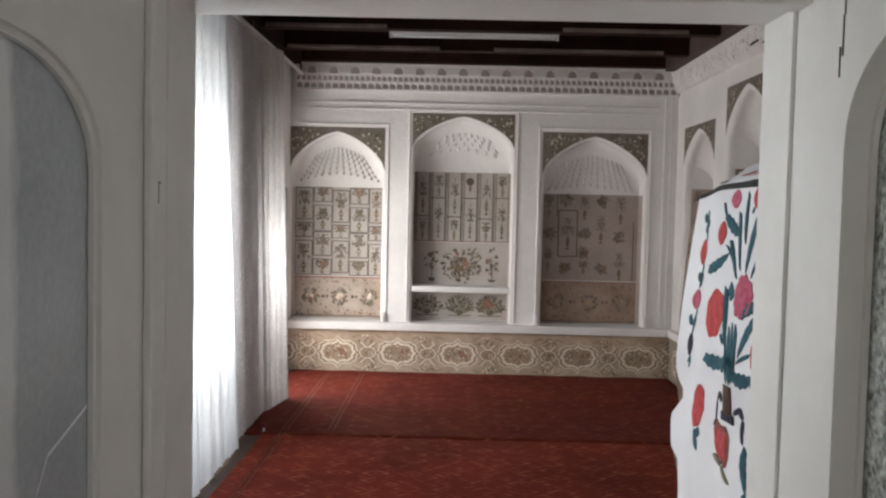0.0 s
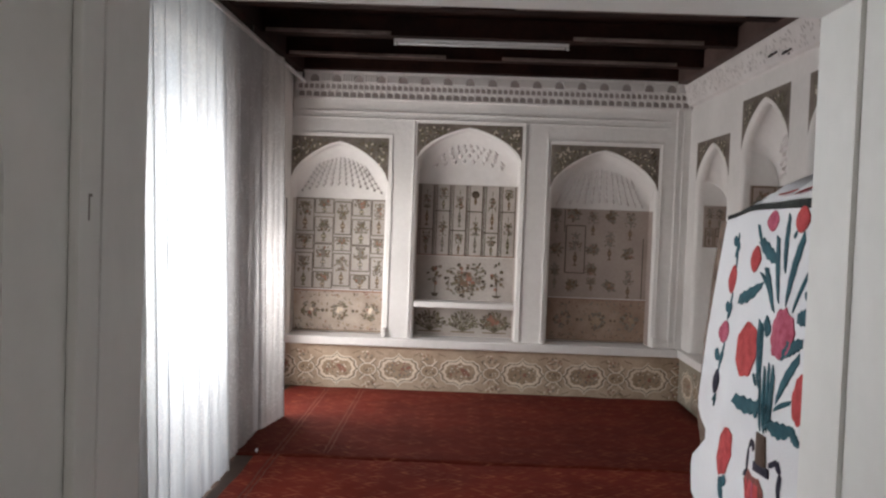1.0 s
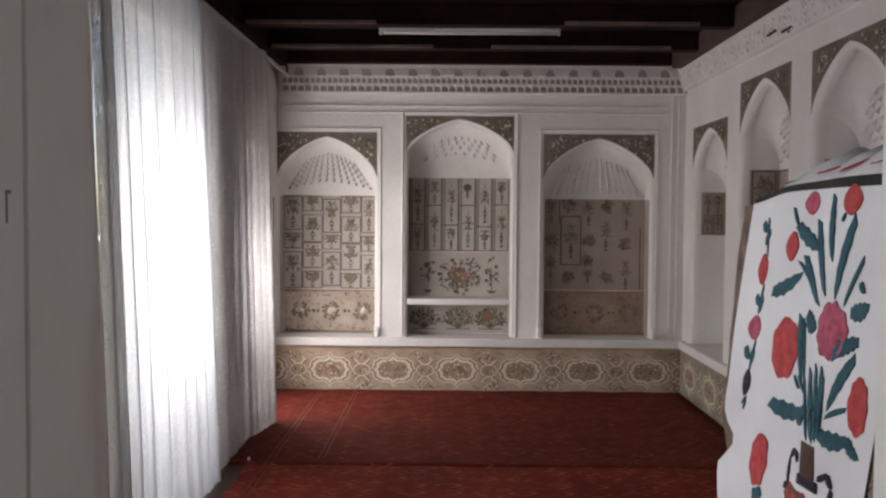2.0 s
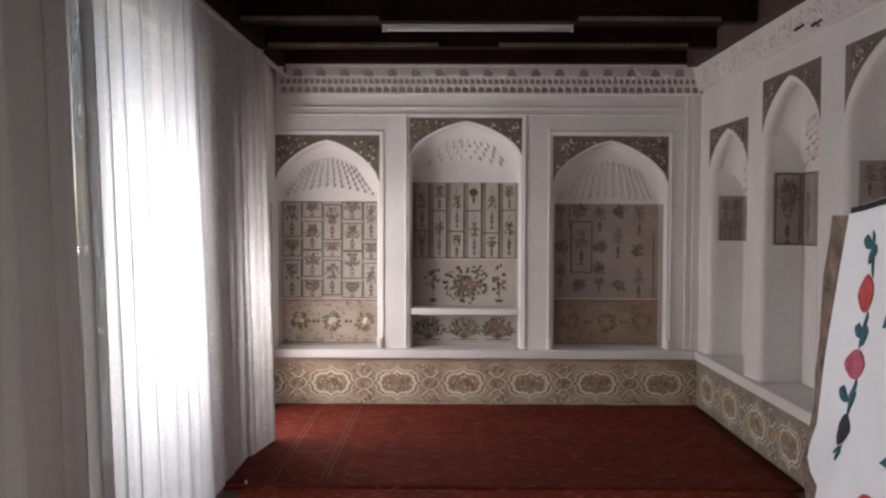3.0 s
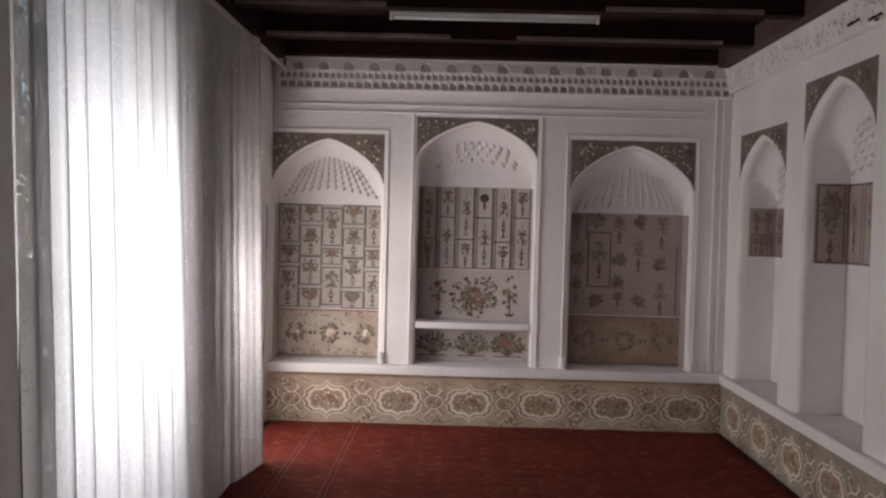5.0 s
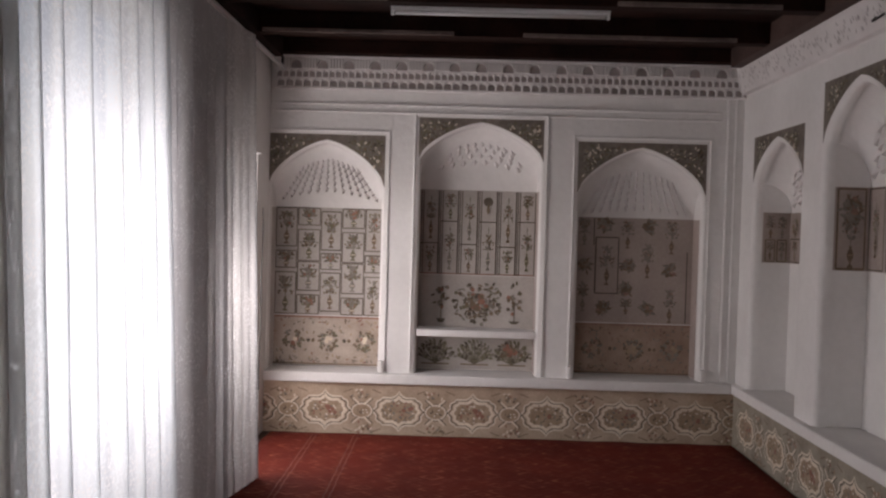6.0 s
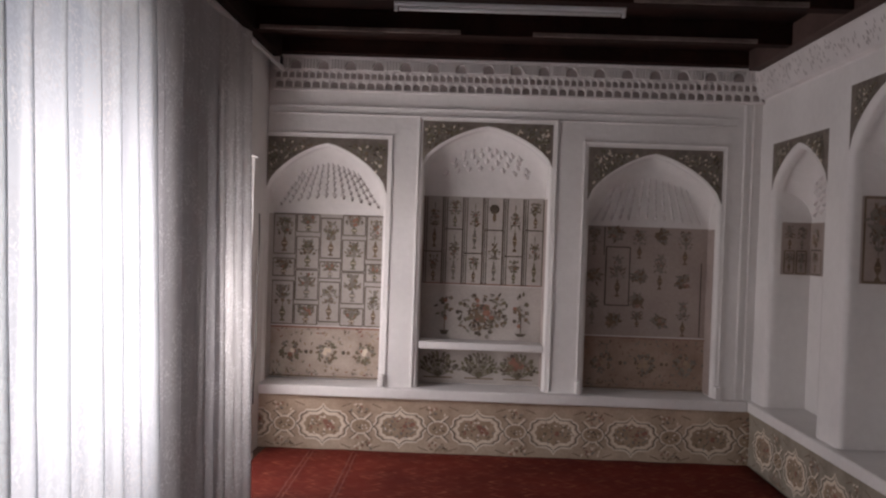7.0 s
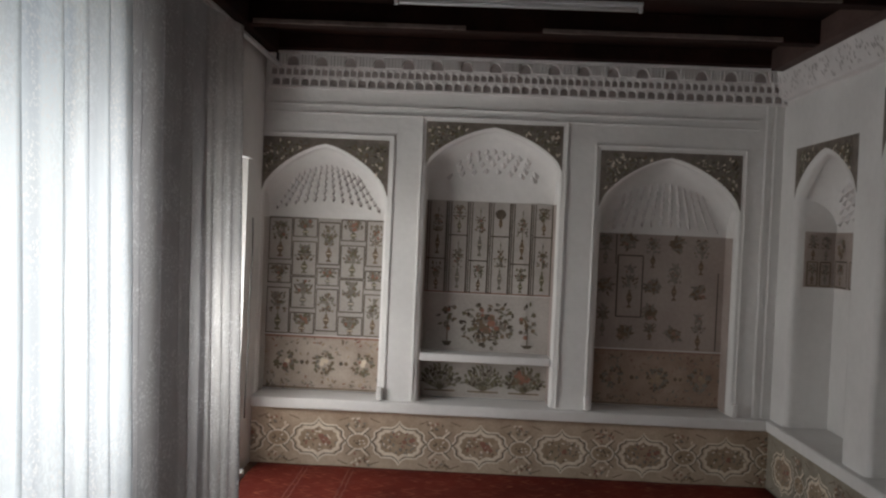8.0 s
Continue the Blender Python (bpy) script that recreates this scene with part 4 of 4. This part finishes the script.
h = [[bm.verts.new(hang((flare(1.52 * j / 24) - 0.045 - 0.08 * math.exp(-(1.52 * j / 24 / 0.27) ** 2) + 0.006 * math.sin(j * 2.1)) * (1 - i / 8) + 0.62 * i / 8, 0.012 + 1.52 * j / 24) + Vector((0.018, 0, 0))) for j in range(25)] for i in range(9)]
for i in range(8):
    for j in range(24):
        bm.faces.new((h[i][j], h[i][j + 1], h[i + 1][j + 1], h[i + 1][j]))
part("lining", bm, LINING, cloth, "brown woven lining showing at the edge", smooth=True)
TOPS = ((0.16, 0.4, 0.05, 2), (0.30, 0.55, 0.05, 0), (0.42, 0.4, 0.05, 0), (0.52, 0.6, 0.04, 1), (0.58, 0.45, 0.05, 2))
stand = tagged(new("wooden_stand"), "plain brown wooden stand under the cloth", "stand")
part("rail", boxes((0.735, 0.795, 1.06, 1.75, 1.68, 1.735)), BOARD, stand, bevel=0.006)
for y in (1.09, 1.69):
    part("post", boxes((0.745, 0.785, y, y + 0.04, 0.0, 1.68)), BOARD, stand, bevel=0.005)
    part("foot", boxes((0.62, 0.91, y - 0.002, y + 0.042, 0.0, 0.05)), BOARD, stand, bevel=0.005)

TEAL = paint("teal_thread", (0.010, 0.066, 0.092, 1), (0.022, 0.115, 0.145, 1), 0.8, 30, 250, 0.5)
WINE = paint("wine_thread", (0.13, 0.035, 0.03, 1), (0.30, 0.09, 0.075, 1), 0.8, 45, 250, 0.5)
CORAL = paint("red_thread", (0.37, 0.030, 0.032, 1), (0.60, 0.080, 0.085, 1), 0.8, 45, 250, 0.5)
MAGENTA = paint("magenta_thread", (0.33, 0.035, 0.075, 1), (0.54, 0.12, 0.19, 1), 0.8, 45, 250, 0.5)
NAVY = paint("navy_thread", (0.012, 0.012, 0.03, 1), (0.03, 0.025, 0.05, 1), 0.8, 30, 250, 0.5)
BLACKGREEN = paint("black_hem", (0.008, 0.012, 0.012, 1), (0.02, 0.025, 0.022, 1), 0.85, 20, 200, 0.4)
sew = random.Random(77)


def stitched(name, a, b, pts, material, lift=0.004):
    """A filled figure on the cloth: pts in metres round (a, b), a along, b down."""
    bm = bmesh.new()
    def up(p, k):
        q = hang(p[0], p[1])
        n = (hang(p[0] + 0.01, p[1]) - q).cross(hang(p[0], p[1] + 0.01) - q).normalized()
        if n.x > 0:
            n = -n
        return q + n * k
    centre = bm.verts.new(up((a, b), lift))
    inner = [bm.verts.new(up((a + x * 0.5, b + y * 0.5), lift)) for x, y in pts]
    rim = [bm.verts.new(up((a + x, b + y), lift - 0.001)) for x, y in pts]
    foot = [bm.verts.new(up((a + x, b + y), 0.0005)) for x, y in pts]
    n = len(pts)
    for k in range(n):
        m = (k + 1) % n
        bm.faces.new((centre, inner[k], inner[m]))
        bm.faces.new((inner[k], rim[k], rim[m], inner[m]))
        bm.faces.new((rim[k], foot[k], foot[m], rim[m]))
    part(name, bm, material, sheet, smooth=False)


def bloom(a, b, ra, rb, material, petals=13, lift=0.004):
    n = petals * 4
    pts = [((ra * (1 + 0.05 * math.cos(petals * 6.283 * k / n) - 0.10 * sew.random())) * math.cos(6.283 * k / n), rb * (1 + 0.05 * math.cos(petals * 6.283 * k / n) - 0.1 * sew.random()) * math.sin(6.283 * k / n)) for k in range(n)]
    stitched("flower", a, b, pts, material, lift)


def blade(a0, b0, a1, b1, width, material=None, teeth=0.12):
    da, db = a1 - a0, b1 - b0
    ln = math.hypot(da, db)
    pts = []
    n = 9
    for side in (1, -1):
        for k in range(n):
            t = k / n if side > 0 else 1 - k / n
            wv = width * math.sin(math.pi * min(1, 0.12 + 0.88 * t)) ** 0.8 * (1 - teeth * (k % 2)) * 0.5 + 0.002
            bend = min(0.08 * ln, 0.3 * width) * math.sin(math.pi * t)
            pts.append((da * (t - 0.5) - db / ln * (side * wv + bend), db * (t - 0.5) + da / ln * (side * wv + bend)))
    stitched("leaf", (a0 + a1) / 2, (b0 + b1) / 2, pts, material or TEAL, 0.0035)


def stem(a0, b0, a1, b1, width=0.006, material=None):
    blade(a0, b0, a1, b1, width, material or TEAL, 0)


for k, (a, t, rad, c) in enumerate(TOPS):
    bm = bmesh.new()
    rise = 0.25 + 0.75 * min(1, a / 0.33)
    pts = []
    for j in range(10):
        ax, tx = a + rad * math.cos(j * 0.628) * sew.uniform(0.7, 1), t + 0.35 * math.sin(j * 0.628) * sew.uniform(0.7, 1)
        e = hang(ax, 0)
        pts.append((e.x + 0.09 * tx - 0.004, e.y, e.z + 0.047 * tx * rise + 0.009))
    face(bm, pts)
    part("top_flower", bm, (CORAL, MAGENTA, BLACKGREEN)[c], sheet)
for k in range(18):
    a = -0.012 + 0.64 * k / 18
    stitched("hem", a + 0.02, 0.008, [(-0.021, -0.010), (0.021, -0.010), (0.021, min(0.010, max(0.001, 0.02 * a))), (-0.021, min(0.010, max(0.001, 0.02 * a)))], BLACKGREEN, 0.003)
for p in ((0.307, 0.141, 0.411, 0.237, 0.03),
          (0.352, 0.07, 0.447, 0.218, 0.039),
          (0.428, 0.025, 0.459, 0.154, 0.04),
          (0.528, 0.067, 0.488, 0.219, 0.03),
          (0.322, 0.257, 0.375, 0.39, 0.034),
          (0.561, 0.183, 0.574, 0.202, 0.01),
          (0.42, 0.345, 0.478, 0.47, 0.026),
          (0.45, 0.335, 0.488, 0.465, 0.013),
          (0.483, 0.345, 0.497, 0.46, 0.015),
          (0.385, 0.365, 0.458, 0.47, 0.012),
          (0.477, 0.336, 0.487, 0.431, 0.011),
          (0.572, 0.304, 0.507, 0.406, 0.025)):
    blade(*p[:4], 0.62 * p[4] + 0.003, teeth=0.2)
for p in ((0.262, 0.081, 0.388, 0.133, 0.031),
          (0.167, 0.225, 0.31, 0.18, 0.03),
          (0.529, 0.27, 0.505, 0.323, 0.036),
          (0.575, 0.28, 0.52, 0.314, 0.024),
          (0.352, 0.257, 0.421, 0.278, 0.036),
          (0.541, 0.239, 0.591, 0.219, 0.03),
          (0.234, 0.44, 0.423, 0.428, 0.033),
          (0.391, 0.422, 0.415, 0.452, 0.039),
          (0.492, 0.448, 0.584, 0.439, 0.03),
          (0.566, 0.436, 0.608, 0.464, 0.017)):
    blade(*p, teeth=0.3)
for p in ((0.08, 0.054, 0.095, 0.145), (0.095, 0.206, 0.071, 0.272), (0.078, 0.327, 0.055, 0.396), (0.062, 0.453, 0.041, 0.468), (0.243, 0.045, 0.272, 0.09), (0.283, 0.154, 0.423, 0.239), (0.565, 0.14, 0.52, 0.228), (0.329, 0.375, 0.365, 0.396), (0.478, 0.079, 0.49, 0.066), (0.35, 0.371, 0.401, 0.398), (0.561, 0.393, 0.503, 0.419), (0.493, 0.45, 0.472, 0.464), (0.343, 0.265, 0.395, 0.39), (0.063, 0.46, 0.054, 0.481), (0.247, 0.611, 0.247, 0.63)):
    stem(*p)
for p in ((0.049, 0.062, 0.08, 0.087), (0.101, 0.087, 0.071, 0.116), (0.053, 0.228, 0.081, 0.252), (0.098, 0.233, 0.08, 0.267), (0.026, 0.341, 0.05, 0.371), (0.074, 0.347, 0.059, 0.382), (0.226, 0.619, 0.247, 0.63), (0.272, 0.607, 0.254, 0.628)):
    blade(*p, 0.018)
bloom(0.315, 0.041, 0.029, 0.024, MAGENTA, 4)
bloom(0.507, 0.042, 0.03, 0.029, CORAL, 4)
bloom(0.252, 0.128, 0.025, 0.03, CORAL, 4)
bloom(0.078, 0.172, 0.03, 0.035, CORAL, 4)
bloom(0.066, 0.301, 0.036, 0.028, MAGENTA, 4)
bloom(0.051, 0.422, 0.02, 0.029, NAVY, 4)
bloom(0.274, 0.331, 0.059, 0.062, CORAL, 7)
bloom(0.487, 0.273, 0.057, 0.051, MAGENTA, 9)
bloom(0.589, 0.383, 0.027, 0.048, CORAL, 8)
bloom(0.241, 0.557, 0.046, 0.053, CORAL, 7)
# embroidered vase
stitched("vase_body", 0.452, 0.592, [(-0.034, -0.040), (0.034, -0.038), (0.058, -0.016), (0.058, 0.022), (0.044, 0.046), (0.028, 0.052), (-0.026, 0.022), (-0.062, -0.014)], WINE, 0.002)
for da, w in ((-0.036, 0.016), (-0.006, 0.022), (0.026, 0.020)):
    blade(0.452 + da, 0.564, 0.480 + da * 0.5, 0.628, w, CORAL, 0)
blade(0.458, 0.566, 0.482, 0.615, 0.010, MAGENTA, 0)
blade(0.47, 0.640, 0.40, 0.634, 0.012, OLIVE, 0)
blade(0.468, 0.640, 0.505, 0.672, 0.012, OLIVE, 0)
blade(0.575, 0.575, 0.57, 0.675, 0.022, None, 0.2)
blade(0.57, 0.672, 0.55, 0.70, 0.008, None, 0)
blade(0.235, 0.62, 0.25, 0.662, 0.03, None, 0.2)
stitched("vase_neck", 0.478, 0.508, [(-0.038, -0.035), (0.012, -0.035), (0.034, 0.035), (-0.014, 0.035)], BOARD)
stitched("vase_band", 0.488, 0.535, [(-0.034, -0.008), (0.030, -0.008), (0.034, 0.008), (-0.030, 0.008)], NAVY, 0.006)
for p in ((0.44, 0.512, 0.415, 0.497, 0.009), (0.415, 0.497, 0.396, 0.515, 0.010), (0.396, 0.515, 0.412, 0.562, 0.010), (0.412, 0.562, 0.385, 0.571, 0.009), (0.515, 0.520, 0.54, 0.505, 0.008), (0.54, 0.505, 0.556, 0.525, 0.009), (0.556, 0.525, 0.56, 0.575, 0.009)):
    blade(*p, NAVY, 0)

# ---- passage sides with arched glazed recesses ----
def patterned_glass(name, c1, c2, rough, grain=2.5):
    m = paint(name, c1, c2, rough, grain, 90, 0.6, 0.0, 0.006)
    return m


GLASS_L = patterned_glass("dark_blue_grey_glass", (0.34, 0.385, 0.42, 1), (0.50, 0.54, 0.575, 1), 0.12, 2.2)
GLASS_L.node_tree.nodes["Bump"].inputs["Strength"].default_value = 0.08


def pane_reflection(m, edge):
    """A pale reflection painted into the glass colour, with a ragged upright edge."""
    nt = m.node_tree
    b, tc = nt.nodes["Principled BSDF"], nt.nodes["Texture Coordinate"]
    old = b.inputs["Base Color"].links[0].from_socket
    xyz = nt.nodes.new("ShaderNodeSeparateXYZ")
    mp = nt.nodes.new("ShaderNodeMapping")
    mp.inputs["Scale"].default_value = (1, 22, 9)
    no = nt.nodes.new("ShaderNodeTexNoise")
    no.inputs["Scale"].default_value, no.inputs["Detail"].default_value = 1.0, 5
    add = nt.nodes.new("ShaderNodeMath")
    add.operation, add.inputs[1].default_value = "MULTIPLY_ADD", 0.07
    mr = nt.nodes.new("ShaderNodeMapRange")
    mr.inputs["From Min"].default_value, mr.inputs["From Max"].default_value = edge + 0.02, edge - 0.006
    mr.inputs["To Max"].default_value = 0.75
    mx = nt.nodes.new("ShaderNodeMix")
    mx.data_type = "RGBA"
    mx.inputs[7].default_value = (0.78, 0.80, 0.81, 1)
    L = nt.links.new
    L(tc.outputs["Object"], xyz.inputs[0]), L(tc.outputs["Object"], mp.inputs["Vector"]), L(mp.outputs[0], no.inputs["Vector"])
    L(no.outputs["Fac"], add.inputs[0]), L(xyz.outputs["Y"], add.inputs[2]), L(add.outputs[0], mr.inputs["Value"])
    L(mr.outputs[0], mx.inputs[0]), L(old, mx.inputs[6]), L(mx.outputs[2], b.inputs["Base Color"])


pane_reflection(GLASS_L, 0.375)
GLASS_R = patterned_glass("frosted_patterned_glass", (0.09, 0.10, 0.095, 1), (0.52, 0.55, 0.53, 1), 0.25, 85)


def passage_side(name, xs, sgn, cy, hw, zs, rise, glass, deep, label):
    """sgn: the way into the wall."""
    n = 20
    x0, x1 = sorted((xs, xs + sgn * 0.2))
    bm = boxes((x0, x1, cy + hw, YP - 0.002, 0, ZC + 0.16), (x0, x1, -0.95, cy - hw, 0, ZC + 0.16), (x0, x1, cy - hw, cy + hw, 0, 0.35), (x0, x1, cy - hw, cy + hw, zs + rise, ZC + 0.16))
    xd = xs + sgn * deep
    curve = [(cy + hw * math.cos(math.pi * k / n), zs + rise * max(0, math.sin(math.pi * k / n)) ** 0.9) for k in range(n + 1)]
    for (ya, za), (yb, zb) in zip(curve, curve[1:]):
        face(bm, [(xs, ya, za), (xs, yb, zb), (xs, yb, zs + rise), (xs, ya, zs + rise)])
        face(bm, [(xs, ya, za), (xs, yb, zb), (xd, yb, zb), (xd, ya, za)])
    wall = structure(name, bm, GLOSS, label, "wall")
    part("glass_panel", boxes((*sorted((xd + sgn * 0.001, xd + sgn * 0.009)), cy - hw + 0.001, cy + hw - 0.001, 0.352, zs + rise - 0.001)), glass, wall, "patterned glass in an arched recess")
    line = [(cy + hw, 0.35)] + curve + [(cy - hw, 0.35)]
    bm = bmesh.new()
    for (ya, za), (yb, zb) in zip(line, line[1:]):
        ka, kb = (1 - 0.035), (1 - 0.035)
        p = [(ya, za), (yb, zb), (cy + (yb - cy) * kb, zb - (0.01 if zb > zs else 0)), (cy + (ya - cy) * ka, za - (0.01 if za > zs else 0))]
        face(bm, [(xd - sgn * 0.008, y, z) for y, z in p])
        face(bm, [(xd - sgn * 0.008, *p[3]), (xd - sgn * 0.008, *p[2]), (xd, *p[2]), (xd, *p[3])])
    part("glazing_bead", bm, GLOSS, wall)
    return wall


west = passage_side("wall_passage_west", -0.48, -1, 0.29, 0.258, 1.735, 0.148, GLASS_L, 0.016, "grey-white painted passage side with an arched pane")
east = passage_side("wall_passage_east", 0.572, 1, 0.36, 0.28, 1.79, 0.18, GLASS_R, 0.045, "white painted passage side with an arched pane")
part("architrave", boxes((-0.4795, -0.465, 0.702, 0.768, 0, 2.03)), GLOSS, west, bevel=0.004)
part("architrave", boxes((-0.4795, -0.4725, 0.792, 0.8335, 0, 2.03)), GLOSS, west, bevel=0.002)
part("latch_keeper", boxes((-0.4655, -0.4642, 0.728, 0.731, 1.69, 1.722), (-0.4655, -0.4642, 0.728, 0.738, 1.721, 1.725)), SHADE_GREY, west, "small dark worn latch keeper")
bm = boxes((0.5705, 0.5718, 0.652, 0.6545, 1.99, 2.2), (0.5705, 0.5718, 0.655, 0.658, 1.93, 1.99), (0.5705, 0.5718, 0.664, 0.667, 1.90, 1.945))
part("hairline_crack", bm, METAL, east, "dark hairline crack in the paint")
bm = bmesh.new()
face(bm, [(-0.4945, 0.42, 1.372), (-0.4945, 0.535, 1.408), (-0.4945, 0.535, 1.413), (-0.4945, 0.42, 1.376)])
face(bm, [(-0.4945, 0.39, 1.33), (-0.4945, 0.419, 1.372), (-0.4945, 0.419, 1.376), (-0.4945, 0.39, 1.333)])
part("glass_streak", bm, LINEN, west, "pale streak across the glass")
structure("lintel_soffit", boxes((-0.477, 0.571, 0.775, YP - 0.003, 2.032, 2.12)), GLOSS, "white painted door head", "trim", bevel=0.006)

# hooks and cable under the side cornice
def rod(points, radius, sides=8):
    """A bent round bar through the points."""
    bm = bmesh.new()
    for a, b in zip(points, points[1:]):
        a, b = Vector(a), Vector(b)
        bmesh.ops.create_cone(bm, cap_ends=True, segments=sides, radius1=radius, radius2=radius, depth=(b - a).length + radius, matrix=Matrix.Translation((a + b) / 2) @ (b - a).to_track_quat("Z", "Y").to_matrix().to_4x4())
    return bm


def wall_hook(y, z):
    """A wrought hook: a shank out of the wall, bent up at its tip, and a flat rose behind."""
    tip = [(2.17 - 0.035 * math.sin(a), y + 0.045 * math.cos(a) - 0.02, z - 0.028 * math.sin(a)) for a in [k * 0.52 for k in range(7)]]
    hook = tagged(new("wall_hook"), "small dark iron wall hook under the cornice", "hook", "hooks")
    part("shank", rod([(2.24, y + 0.03, z + 0.006), (2.17, y + 0.025, z)] + tip, 0.007), METAL, hook)
    part("rose", boxes((2.19, 2.215, y + 0.005, y + 0.055, z - 0.02, z + 0.032)), METAL, hook, bevel=0.006)


wall_hook(5.75, 2.955)
wall_hook(5.49, 2.925)
pts = [(2.212, 5.52 - 0.3 * k, 2.898 + 0.008 * math.sin(k * 1.1)) for k in range(13)]
bm = rod(pts, 0.006, 6)
tagged(part("wall_cable", bm, METAL), "thin dark cable fixed along the wall", "cable")
# dark cord hanging at the window's edge
pts = [(XL + 0.012 + 0.004 * math.sin(k * 0.9), 7.70 + 0.012 * math.sin(k * 0.45), 1.85 - 0.11 * k) for k in range(14)]
bm = rod(pts, 0.005, 6)
part("cord", bm, METAL, bpy.data.objects["window_2"], "thin dark cord hanging at the frame")
